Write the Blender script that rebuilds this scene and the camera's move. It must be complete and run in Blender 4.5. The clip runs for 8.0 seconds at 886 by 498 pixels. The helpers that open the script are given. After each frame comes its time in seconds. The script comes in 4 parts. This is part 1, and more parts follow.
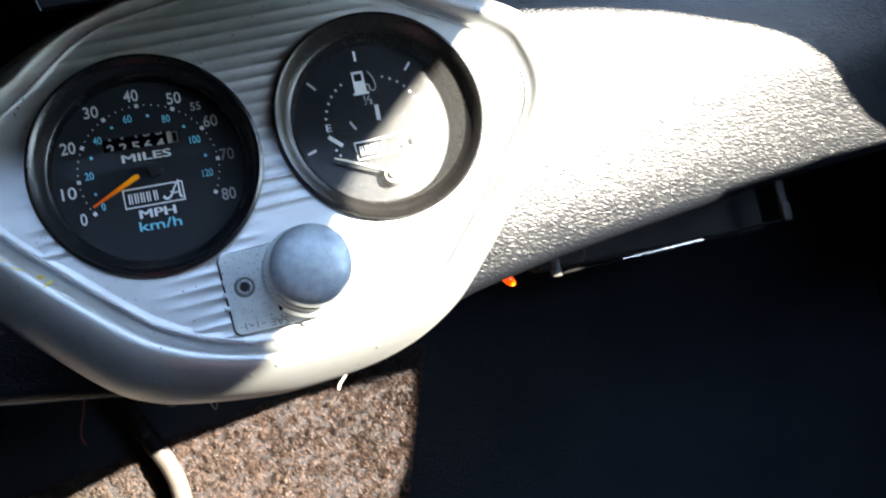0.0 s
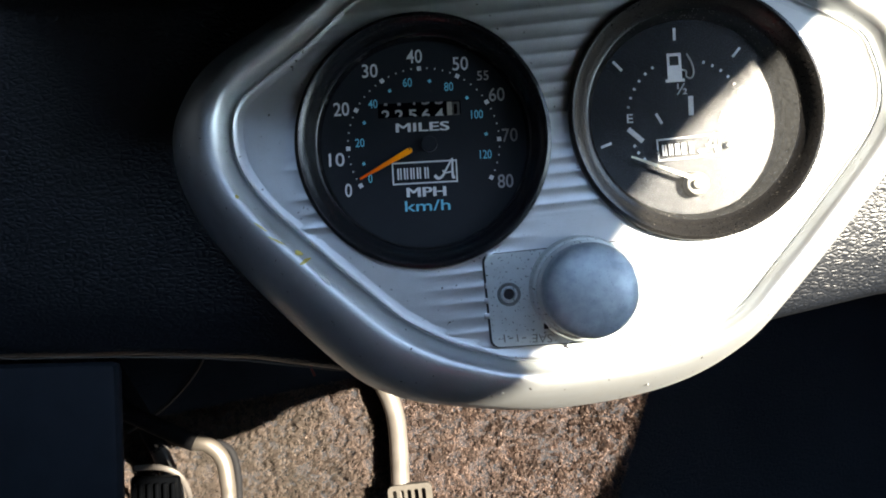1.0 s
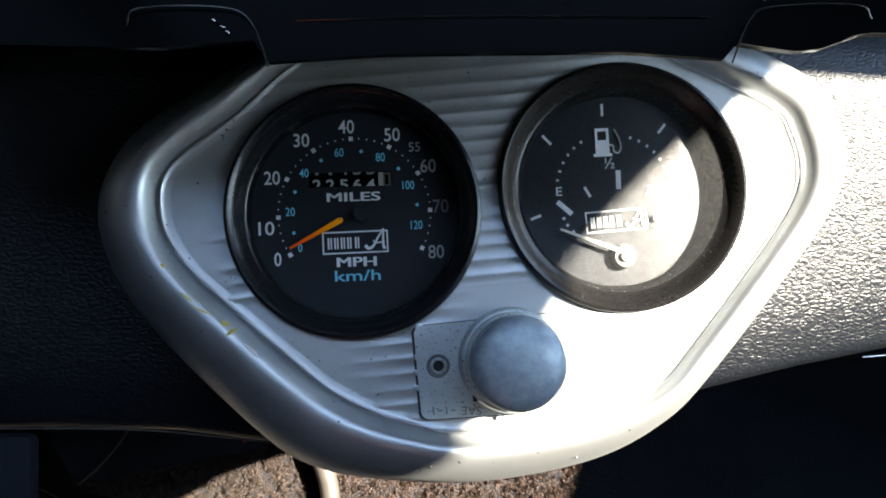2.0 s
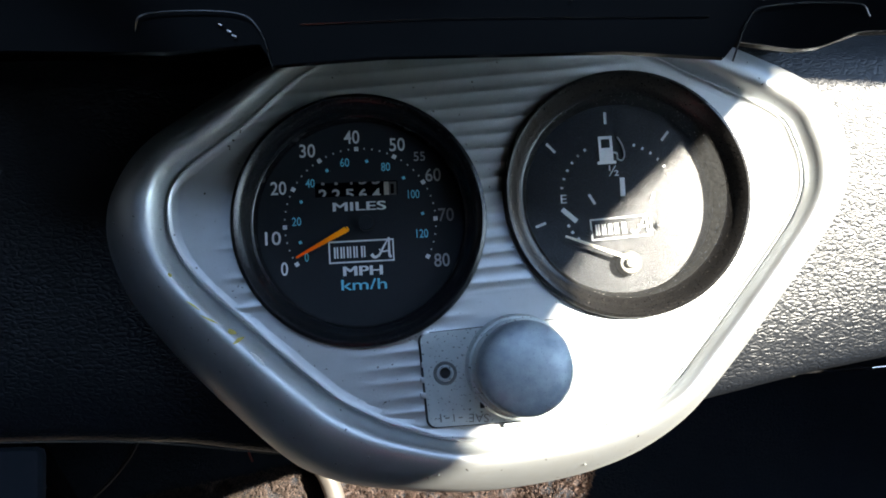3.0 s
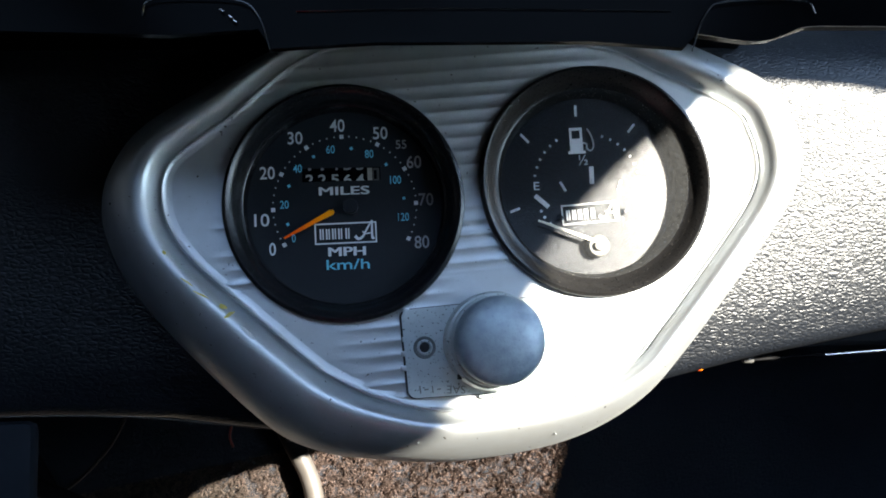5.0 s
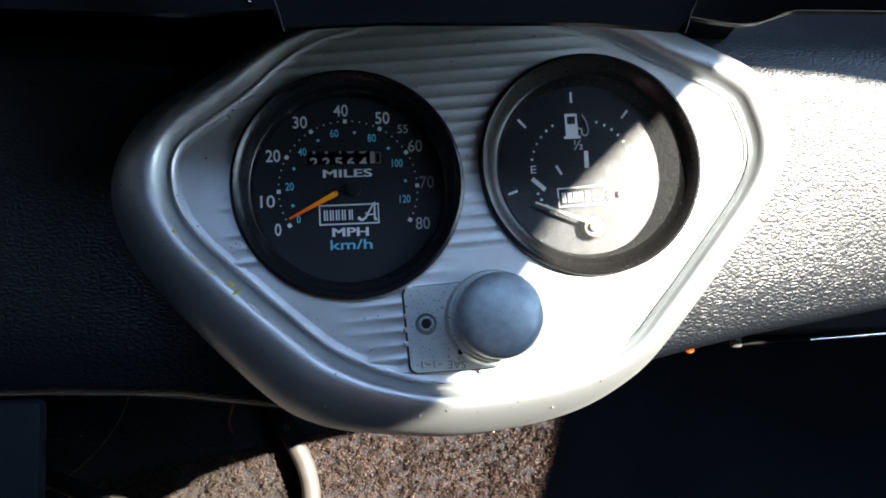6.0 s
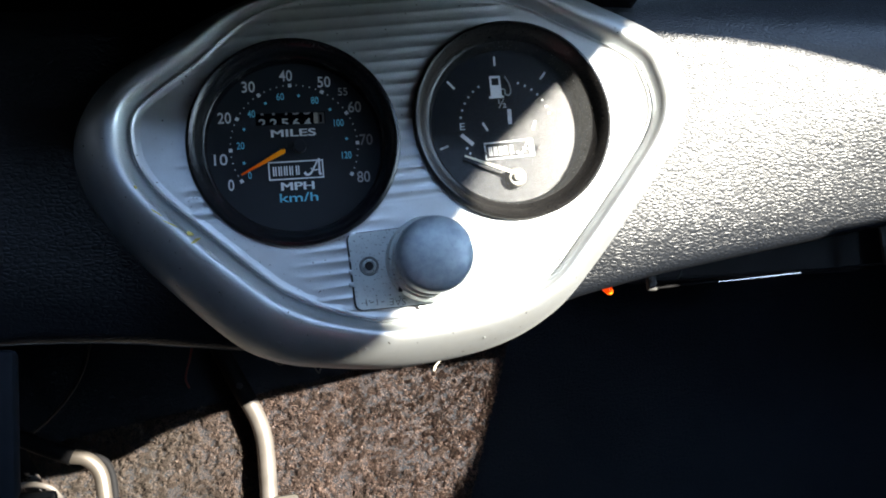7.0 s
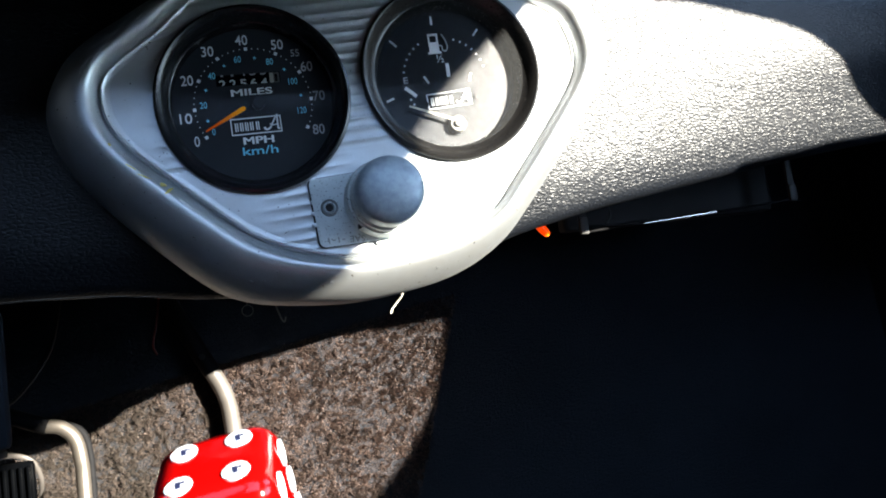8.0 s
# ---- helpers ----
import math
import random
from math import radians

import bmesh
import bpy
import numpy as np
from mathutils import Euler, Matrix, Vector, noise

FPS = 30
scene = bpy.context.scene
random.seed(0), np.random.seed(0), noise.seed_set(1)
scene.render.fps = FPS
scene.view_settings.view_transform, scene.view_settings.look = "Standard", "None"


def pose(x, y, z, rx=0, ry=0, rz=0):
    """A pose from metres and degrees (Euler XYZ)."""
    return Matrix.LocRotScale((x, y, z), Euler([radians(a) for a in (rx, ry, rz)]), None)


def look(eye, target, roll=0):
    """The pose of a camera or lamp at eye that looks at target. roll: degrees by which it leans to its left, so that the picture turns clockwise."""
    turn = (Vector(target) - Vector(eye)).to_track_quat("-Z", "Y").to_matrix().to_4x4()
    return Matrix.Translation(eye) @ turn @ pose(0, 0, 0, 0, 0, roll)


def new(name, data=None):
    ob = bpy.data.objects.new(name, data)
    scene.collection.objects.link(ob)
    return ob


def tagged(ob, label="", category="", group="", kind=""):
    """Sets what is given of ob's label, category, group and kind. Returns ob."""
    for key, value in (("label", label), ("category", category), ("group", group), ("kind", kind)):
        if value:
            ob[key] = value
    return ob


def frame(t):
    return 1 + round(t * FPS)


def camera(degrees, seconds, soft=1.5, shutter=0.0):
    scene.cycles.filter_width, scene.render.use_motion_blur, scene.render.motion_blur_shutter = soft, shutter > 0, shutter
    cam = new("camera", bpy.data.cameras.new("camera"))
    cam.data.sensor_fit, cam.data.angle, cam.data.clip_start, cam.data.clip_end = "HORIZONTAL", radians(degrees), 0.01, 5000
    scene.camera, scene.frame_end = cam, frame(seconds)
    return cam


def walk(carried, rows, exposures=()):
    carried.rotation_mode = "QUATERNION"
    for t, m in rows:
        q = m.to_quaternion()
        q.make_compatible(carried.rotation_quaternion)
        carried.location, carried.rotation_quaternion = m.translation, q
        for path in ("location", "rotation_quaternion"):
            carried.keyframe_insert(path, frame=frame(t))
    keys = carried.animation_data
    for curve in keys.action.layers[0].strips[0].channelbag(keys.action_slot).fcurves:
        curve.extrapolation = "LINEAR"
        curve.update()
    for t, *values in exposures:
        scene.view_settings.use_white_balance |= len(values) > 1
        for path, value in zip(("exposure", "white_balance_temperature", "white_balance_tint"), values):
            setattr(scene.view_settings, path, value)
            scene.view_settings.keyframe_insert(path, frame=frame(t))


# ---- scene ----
cam = camera(52.0, 8.0, soft=1.8, shutter=0.2)
# The frame of the dashboard face: x along the gauges, y into the dash, z up the face.
BASE = Matrix.Translation((0, 0, 0.62)) @ pose(0, 0, 0, -38, 0, 0) @ pose(0, 0, 0, 0, 4, 0)
PATH = [
    (0, (0.0561, -0.4255, -0.1049), (0.5262, 1.5061, 0.1140), -11.59),
    (0.2, (0.0748, -0.4004, -0.1041), (0.3989, 1.5457, 0.2251), -9.94),
    (0.3, (0.0837, -0.3824, -0.1000), (0.3100, 1.5709, 0.2654), -8.29),
    (0.5, (0.0791, -0.3552, -0.0751), (0.2091, 1.6075, 0.2869), -6.99),
    (0.7, (0.0701, -0.3514, -0.0572), (0.1175, 1.6408, 0.1176), -4.16),
    (0.8, (0.0561, -0.3556, -0.0558), (0.0988, 1.6407, 0.0808), -2.48),
    (1, (0.0412, -0.3728, -0.0419), (0.0243, 1.6271, -0.0352), -1.66),
    (1.2, (0.0464, -0.3738, -0.0623), (0.0352, 1.6241, 0.0432), -0.58),
    (1.3, (0.0524, -0.3740, -0.0484), (0.0765, 1.6243, 0.0268), -0.66),
    (1.5, (0.0477, -0.3725, -0.0348), (0.1590, 1.6226, 0.0508), -0.94),
    (3, (0.0475, -0.3731, -0.0449), (0.1412, 1.6155, 0.1465), -1.83),
    (3.5, (0.0481, -0.3865, -0.0612), (0.1777, 1.5994, 0.1379), -2.59),
    (4, (0.0439, -0.3912, -0.0584), (0.1864, 1.5956, 0.1209), -1.94),
    (5.5, (0.0400, -0.3987, -0.0655), (0.2111, 1.5796, 0.1733), -1.51),
    (6, (0.0336, -0.4045, -0.0746), (0.2274, 1.5715, 0.1656), -1.76),
    (6.5, (0.0322, -0.4134, -0.0849), (0.2557, 1.5593, 0.1575), -2.35),
    (7, (0.0296, -0.4464, -0.0978), (0.3486, 1.5175, 0.1055), -3.73),
    (7.3, (0.0244, -0.4523, -0.1120), (0.3969, 1.5008, 0.1043), -4.22),
    (7.5, (0.0062, -0.4665, -0.1200), (0.4426, 1.4748, 0.0820), -5.34),
    (7.6, (-0.0048, -0.4709, -0.1280), (0.4588, 1.4637, 0.0836), -5.90),
    (7.7, (-0.0073, -0.4723, -0.1284), (0.4569, 1.4637, 0.0623), -5.95),
    (7.8, (-0.0028, -0.4767, -0.1297), (0.4681, 1.4569, 0.0688), -6.12),
    (7.9, (0.0022, -0.4804, -0.1251), (0.4833, 1.4525, 0.0501), -6.62),
    (8, (0.0086, -0.4848, -0.1393), (0.4715, 1.4494, 0.0726), -7.64),
]
EXPOSURES = [(0.0, 4.2, 7700, 8), (0.5, 3.9, 7700, 8), (1.0, 3.5, 7800, 8), (1.6, 3.42, 7700, 8), (3.0, 3.37, 7350, 7), (8.0, 3.32, 7150, 7)]
walk(cam, [(t, BASE @ look(eye, target, roll)) for t, eye, target, roll in PATH], EXPOSURES)

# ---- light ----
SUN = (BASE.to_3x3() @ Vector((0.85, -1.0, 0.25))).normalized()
world = bpy.data.worlds.new("sky")
scene.world = world
world.use_nodes = True
wn = world.node_tree
sky = wn.nodes.new("ShaderNodeTexSky")
sky.sky_type = "NISHITA"
sky.sun_disc = False
sky.dust_density, sky.air_density = 0.1, 1.0
sky.sun_elevation = math.asin(SUN.z)
sky.sun_rotation = math.atan2(SUN.x, SUN.y)
wn.links.new(sky.outputs[0], wn.nodes["Background"].inputs[0])
wn.nodes["Background"].inputs[1].default_value = 0.15
sun = new("sun", bpy.data.lights.new("sun", "SUN"))
sun.data.energy, sun.data.angle, sun.data.color = 4.0, radians(0.6), (1.0, 0.97, 0.92)
sun.matrix_basis = Matrix.Translation((3, -3, 3)) @ SUN.to_track_quat("Z", "Y").to_matrix().to_4x4()


# ---- materials ----
def material(name, color, rough=0.5, metal=0.0, noise_scale=0.0, noise_mix=0.0, dark=None, bump=0.0, bump_scale=200.0, spec=0.5, low=0.4, high=0.7, specks=None):
    m = bpy.data.materials.new(name)
    m.use_nodes = True
    nt = m.node_tree
    b = nt.nodes["Principled BSDF"]
    b.inputs["Base Color"].default_value = (*color, 1)
    b.inputs["Roughness"].default_value = rough
    b.inputs["Metallic"].default_value = metal
    b.inputs["Specular IOR Level"].default_value = spec
    co = nt.nodes.new("ShaderNodeTexCoord")
    if noise_scale:
        n = nt.nodes.new("ShaderNodeTexNoise")
        n.inputs["Scale"].default_value, n.inputs["Detail"].default_value = noise_scale, 6
        nt.links.new(co.outputs["Object"], n.inputs["Vector"])
        mix = nt.nodes.new("ShaderNodeMix")
        mix.data_type = "RGBA"
        mix.inputs[6].default_value = (*color, 1)
        mix.inputs[7].default_value = (*(dark or [c * 0.6 for c in color]), 1)
        ramp = nt.nodes.new("ShaderNodeMapRange")
        ramp.inputs[1].default_value, ramp.inputs[2].default_value = low, high
        ramp.inputs[3].default_value, ramp.inputs[4].default_value = 0, noise_mix
        nt.links.new(n.outputs["Fac"], ramp.inputs[0])
        nt.links.new(ramp.outputs[0], mix.inputs[0])
        nt.links.new(mix.outputs[2], b.inputs["Base Color"])
        if specks:
            # sparse small marks: size, threshold, colour
            n3 = nt.nodes.new("ShaderNodeTexNoise")
            n3.inputs["Scale"].default_value, n3.inputs["Detail"].default_value = specks[0], 2
            nt.links.new(co.outputs["Object"], n3.inputs["Vector"])
            cut = nt.nodes.new("ShaderNodeMapRange")
            cut.inputs[1].default_value, cut.inputs[2].default_value = specks[1], specks[1] + 0.04
            nt.links.new(n3.outputs["Fac"], cut.inputs[0])
            mix2 = nt.nodes.new("ShaderNodeMix")
            mix2.data_type = "RGBA"
            mix2.inputs[7].default_value = (*specks[2], 1)
            nt.links.new(cut.outputs[0], mix2.inputs[0])
            nt.links.new(mix.outputs[2], mix2.inputs[6])
            nt.links.new(mix2.outputs[2], b.inputs["Base Color"])
        rr = nt.nodes.new("ShaderNodeMapRange")
        rr.inputs[3].default_value, rr.inputs[4].default_value = rough * 0.85, min(1, rough * 1.2)
        nt.links.new(n.outputs["Fac"], rr.inputs[0])
        nt.links.new(rr.outputs[0], b.inputs["Roughness"])
    if bump:
        n2 = nt.nodes.new("ShaderNodeTexNoise")
        n2.inputs["Scale"].default_value, n2.inputs["Detail"].default_value = bump_scale, 4
        nt.links.new(co.outputs["Object"], n2.inputs["Vector"])
        bp = nt.nodes.new("ShaderNodeBump")
        bp.inputs["Strength"].default_value, bp.inputs["Distance"].default_value = 1.0, bump
        nt.links.new(n2.outputs["Fac"], bp.inputs["Height"])
        nt.links.new(bp.outputs[0], b.inputs["Normal"])
    return m


def vinyl_material():
    """Leather-grain vinyl: small pebbles drawn out along the dash, parted by sharp wandering creases."""
    m = material("grained_vinyl", (0.0045, 0.0060, 0.0090), 0.40, noise_scale=9, noise_mix=0.5, dark=(0.0034, 0.0045, 0.0068), spec=0.42)
    nt = m.node_tree
    b = nt.nodes["Principled BSDF"]
    co, stretch = nt.nodes.new("ShaderNodeTexCoord"), nt.nodes.new("ShaderNodeMapping")
    stretch.inputs["Scale"].default_value = (0.62, 1.0, 1.15)
    stretch.inputs["Rotation"].default_value = (0, radians(-12), 0)
    nt.links.new(co.outputs["Object"], stretch.inputs["Vector"])
    warp = nt.nodes.new("ShaderNodeTexNoise")
    warp.inputs["Scale"].default_value, warp.inputs["Detail"].default_value = 190, 2
    nt.links.new(stretch.outputs[0], warp.inputs["Vector"])
    add = nt.nodes.new("ShaderNodeVectorMath")
    add.operation = "MULTIPLY_ADD"
    add.inputs[1].default_value = (0.0026, 0.0026, 0.0026)
    nt.links.new(warp.outputs["Color"], add.inputs[0])
    nt.links.new(stretch.outputs[0], add.inputs[2])
    height = None
    for scale, depth in ((430, 1.0), (900, 0.3)):
        v, soft = nt.nodes.new("ShaderNodeTexVoronoi"), nt.nodes.new("ShaderNodeMapRange")
        v.feature = "DISTANCE_TO_EDGE"
        v.inputs["Scale"].default_value = scale
        soft.interpolation_type = "SMOOTHSTEP"
        soft.inputs[1].default_value, soft.inputs[2].default_value, soft.inputs[4].default_value = 0.0, 0.30, depth
        nt.links.new(add.outputs[0], v.inputs["Vector"])
        nt.links.new(v.outputs["Distance"], soft.inputs[0])
        if height is None:
            height = soft.outputs[0]
        else:
            both = nt.nodes.new("ShaderNodeMath")
            both.operation = "ADD"
            nt.links.new(height, both.inputs[0])
            nt.links.new(soft.outputs[0], both.inputs[1])
            height = both.outputs[0]
    fold, sway = nt.nodes.new("ShaderNodeTexNoise"), nt.nodes.new("ShaderNodeMath")
    fold.inputs["Scale"].default_value, fold.inputs["Detail"].default_value, fold.inputs["Distortion"].default_value = 150, 4, 0.8
    nt.links.new(stretch.outputs[0], fold.inputs["Vector"])
    sway.operation = "MULTIPLY_ADD"
    sway.inputs[1].default_value = 1.6
    nt.links.new(fold.outputs["Fac"], sway.inputs[0])
    nt.links.new(height, sway.inputs[2])
    bp = nt.nodes.new("ShaderNodeBump")
    bp.inputs["Strength"].default_value, bp.inputs["Distance"].default_value = 1.0, 0.00014
    nt.links.new(sway.outputs[0], bp.inputs["Height"])
    nt.links.new(bp.outputs[0], b.inputs["Normal"])
    return m


def carpet_material():
    # shade is put into this colour, for carpet outside the sun patch
    m = material("shaded_floor_carpet", (0.030, 0.036, 0.046), 0.95, noise_scale=14, noise_mix=0.55, dark=(0.022, 0.027, 0.035), spec=0.1)
    nt = m.node_tree
    b = nt.nodes["Principled BSDF"]
    co = nt.nodes.new("ShaderNodeTexCoord")
    n = nt.nodes.new("ShaderNodeTexNoise")
    n.inputs["Scale"].default_value, n.inputs["Detail"].default_value, n.inputs["Roughness"].default_value = 420, 5, 0.7
    nt.links.new(co.outputs["Object"], n.inputs["Vector"])
    bp = nt.nodes.new("ShaderNodeBump")
    bp.inputs["Strength"].default_value, bp.inputs["Distance"].default_value = 1.0, 0.004
    nt.links.new(n.outputs["Fac"], bp.inputs["Height"])
    nt.links.new(bp.outputs[0], b.inputs["Normal"])
    return m


def glass_material(name, dust):
    """Thin clear cover; dust is the share of its area that is covered."""
    m = bpy.data.materials.new(name)
    m.use_nodes = True
    nt = m.node_tree
    out = nt.nodes["Material Output"]
    nt.nodes.remove(nt.nodes["Principled BSDF"])
    tr, gl = nt.nodes.new("ShaderNodeBsdfTransparent"), nt.nodes.new("ShaderNodeBsdfGlossy")
    gl.inputs["Roughness"].default_value = 0.03
    fr, mx = nt.nodes.new("ShaderNodeFresnel"), nt.nodes.new("ShaderNodeMixShader")
    fr.inputs[0].default_value = 1.12
    nt.links.new(fr.outputs[0], mx.inputs[0])
    nt.links.new(tr.outputs[0], mx.inputs[1])
    nt.links.new(gl.outputs[0], mx.inputs[2])
    film, cover = nt.nodes.new("ShaderNodeBsdfGlossy"), nt.nodes.new("ShaderNodeMixShader")
    film.inputs[0].default_value, film.inputs["Roughness"].default_value = (0.70, 0.72, 0.74, 1), 0.55
    co, grain, share = nt.nodes.new("ShaderNodeTexCoord"), nt.nodes.new("ShaderNodeTexNoise"), nt.nodes.new("ShaderNodeMapRange")
    grain.inputs["Scale"].default_value, grain.inputs["Detail"].default_value, grain.inputs["Roughness"].default_value = 900, 6, 0.75
    share.inputs[1].default_value, share.inputs[2].default_value, share.inputs[3].default_value, share.inputs[4].default_value = 0.35, 0.75, dust * 0.6, dust * 2.0
    nt.links.new(co.outputs["Object"], grain.inputs["Vector"])
    nt.links.new(grain.outputs["Fac"], share.inputs[0])
    nt.links.new(share.outputs[0], cover.inputs[0])
    nt.links.new(mx.outputs[0], cover.inputs[1])
    nt.links.new(film.outputs[0], cover.inputs[2])
    nt.links.new(cover.outputs[0], out.inputs[0])
    return m


def needle_material():
    """Day-glow paint, yellower towards the hub."""
    m = material("orange_needle", (1.0, 0.2, 0.0), 0.6, spec=0.1)
    nt = m.node_tree
    co, sep, ramp = nt.nodes.new("ShaderNodeTexCoord"), nt.nodes.new("ShaderNodeSeparateXYZ"), nt.nodes.new("ShaderNodeMapRange")
    ramp.inputs[1].default_value, ramp.inputs[2].default_value = -0.022, -0.008
    mix = nt.nodes.new("ShaderNodeMix")
    mix.data_type = "RGBA"
    mix.inputs[6].default_value, mix.inputs[7].default_value = (1.0, 0.11, 0.0, 1), (1.0, 0.33, 0.004, 1)
    nt.links.new(co.outputs["Object"], sep.inputs[0])
    nt.links.new(sep.outputs["X"], ramp.inputs[0])
    nt.links.new(ramp.outputs[0], mix.inputs[0])
    nt.links.new(mix.outputs[2], nt.nodes["Principled BSDF"].inputs["Base Color"])
    return m


SILVER = material("silver_paint", (0.54, 0.565, 0.58), 0.44, 0.86, noise_scale=55, noise_mix=0.5, dark=(0.42, 0.42, 0.412), bump=0.00002, bump_scale=900, specks=(420, 0.715, (0.12, 0.115, 0.105)))
ZINC = material("dull_zinc", (0.50, 0.55, 0.55), 0.5, 0.45, noise_scale=200, noise_mix=0.4, dark=(0.38, 0.41, 0.41), specks=(900, 0.64, (0.09, 0.09, 0.085)))
DULLZINC = material("dirty_zinc", (0.17, 0.18, 0.18), 0.55, 0.4, noise_scale=300, noise_mix=0.6)
KNOB = material("worn_grey_metal", (0.31, 0.37, 0.41), 0.46, 0.40, noise_scale=190, noise_mix=0.9, dark=(0.20, 0.245, 0.285), bump=0.00007, bump_scale=800, specks=(1900, 0.66, (0.14, 0.165, 0.19)))
VINYL = vinyl_material()
CARPET = carpet_material()
PILE = bpy.data.materials.new("carpet_tuft")
PILE.use_nodes = True
pn = PILE.node_tree
geo, ramp = pn.nodes.new("ShaderNodeNewGeometry"), pn.nodes.new("ShaderNodeValToRGB")
ramp.color_ramp.elements[0].color, ramp.color_ramp.elements[1].color = (0.040, 0.026, 0.021, 1), (0.235, 0.162, 0.138, 1)
clump, wear = pn.nodes.new("ShaderNodeTexNoise"), pn.nodes.new("ShaderNodeMapRange")
clump.inputs["Scale"].default_value, clump.inputs["Detail"].default_value = 55, 4
wear.inputs[1].default_value, wear.inputs[2].default_value, wear.inputs[3].default_value, wear.inputs[4].default_value = 0.3, 0.68, 0.58, 1.12
coord = pn.nodes.new("ShaderNodeTexCoord")
pn.links.new(coord.outputs["Object"], clump.inputs["Vector"])
pn.links.new(clump.outputs["Fac"], wear.inputs[0])
dim = pn.nodes.new("ShaderNodeVectorMath")
dim.operation = "SCALE"
pn.links.new(geo.outputs["Random Per Island"], ramp.inputs[0])
pn.links.new(ramp.outputs[0], dim.inputs[0])
pn.links.new(wear.outputs[0], dim.inputs["Scale"])
# trodden grey dirt where the feet rest between the pedals
dirt, reach, grime = pn.nodes.new("ShaderNodeVectorMath"), pn.nodes.new("ShaderNodeMapRange"), pn.nodes.new("ShaderNodeMix")
dirt.operation = "DISTANCE"
dirt.inputs[1].default_value = (-0.120, 0.306, -0.205)
blot, spread = pn.nodes.new("ShaderNodeTexNoise"), pn.nodes.new("ShaderNodeMath")
blot.inputs["Scale"].default_value, blot.inputs["Detail"].default_value = 45, 5
spread.operation = "MULTIPLY_ADD"
spread.inputs[1].default_value = 0.10
reach.inputs[1].default_value, reach.inputs[2].default_value, reach.inputs[3].default_value, reach.inputs[4].default_value = 0.10, 0.19, 0.62, 0.0
grime.data_type = "RGBA"
grime.inputs[7].default_value = (0.042, 0.037, 0.028, 1)
pn.links.new(coord.outputs["Object"], dirt.inputs[0])
pn.links.new(coord.outputs["Object"], blot.inputs["Vector"])
pn.links.new(blot.outputs["Fac"], spread.inputs[0])
pn.links.new(dirt.outputs["Value"], spread.inputs[2])
pn.links.new(spread.outputs[0], reach.inputs[0])
pn.links.new(reach.outputs[0], grime.inputs[0])
pn.links.new(dim.outputs[0], grime.inputs[6])
pn.links.new(grime.outputs[2], pn.nodes["Principled BSDF"].inputs["Base Color"])
pn.nodes["Principled BSDF"].inputs["Roughness"].default_value = 0.9
BLACK = material("black_plastic", (0.0035, 0.0045, 0.007), 0.21, noise_scale=300, noise_mix=0.6, dark=(0.009, 0.009, 0.010), spec=0.4, bump=0.00006, bump_scale=900, specks=(1500, 0.70, (0.06, 0.056, 0.05)))
BEZEL = material("scuffed_bezel_plastic", (0.0040, 0.0050, 0.0068), 0.25, noise_scale=1400, noise_mix=0.7, dark=(0.030, 0.027, 0.0245), spec=0.42, bump=0.00008, bump_scale=900, specks=(1700, 0.69, (0.09, 0.085, 0.08)), low=0.5, high=0.8)
DUSTBEZEL = material("dusty_bezel_plastic", (0.0055, 0.0056, 0.0060), 0.28, noise_scale=1400, noise_mix=0.5, dark=(0.020, 0.0175, 0.016), spec=0.42, bump=0.00008, bump_scale=900, specks=(1700, 0.69, (0.12, 0.11, 0.10)), low=0.42, high=0.75)
DUSTWALL = material("dusty_case_wall", (0.0035, 0.0038, 0.0040), 0.5, noise_scale=1200, noise_mix=0.9, dark=(0.0055, 0.0053, 0.0050), spec=0.08, specks=(1100, 0.66, (0.26, 0.25, 0.24)))
STAMP = material("stamp_shadow", (0.16, 0.16, 0.155), 0.7)
# paler than the tray, to put glints on its edges into the colour
EDGE = material("edge_glint_plastic", (0.016, 0.016, 0.016), 0.18, noise_scale=90, noise_mix=0.6)
GLOSS = material("glossy_black_plastic", (0.0012, 0.0014, 0.0018), 0.2, noise_scale=40, noise_mix=0.4, spec=0.02)
MATT = material("matt_black", (0.010, 0.010, 0.012), 0.7, noise_scale=30, noise_mix=0.5)
DIAL = material("dial_black", (0.003, 0.006, 0.010), 0.6, noise_scale=1500, noise_mix=0.6, dark=(0.008, 0.012, 0.017), spec=0.25)
FUELDIAL = material("dusty_dial_black", (0.0025, 0.0050, 0.0085), 0.26, noise_scale=2500, noise_mix=0.7, dark=(0.0080, 0.0105, 0.0135), bump=0.00010, bump_scale=2500, spec=0.50)
GHOST = material("faint_print", (0.20, 0.20, 0.20), 0.6)
WHITE = material("white_print", (0.66, 0.68, 0.69), 0.6, noise_scale=500, noise_mix=0.3)
CYAN = material("cyan_print", (0.12, 0.52, 0.68), 0.6, noise_scale=500, noise_mix=0.3)
ORANGE = needle_material()
DIGIT = material("dull_white_print", (0.42, 0.43, 0.42), 0.6, noise_scale=900, noise_mix=0.5)
# near-black coat; also puts shade into the rod and the upper pedal arms
DULL = material("black_coat_and_shade", (0.008, 0.008, 0.009), 0.6, noise_scale=150, noise_mix=0.5, spec=0.06)
CREAM = material("cream_needle", (0.75, 0.72, 0.58), 0.5)
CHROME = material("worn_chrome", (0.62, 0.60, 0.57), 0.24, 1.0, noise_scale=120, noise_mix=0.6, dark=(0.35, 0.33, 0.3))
PEDAL = material("cream_painted_steel", (0.086, 0.077, 0.071), 0.5, 0.1, noise_scale=90, noise_mix=0.7, dark=(0.054, 0.047, 0.041), bump=0.0001, bump_scale=500)
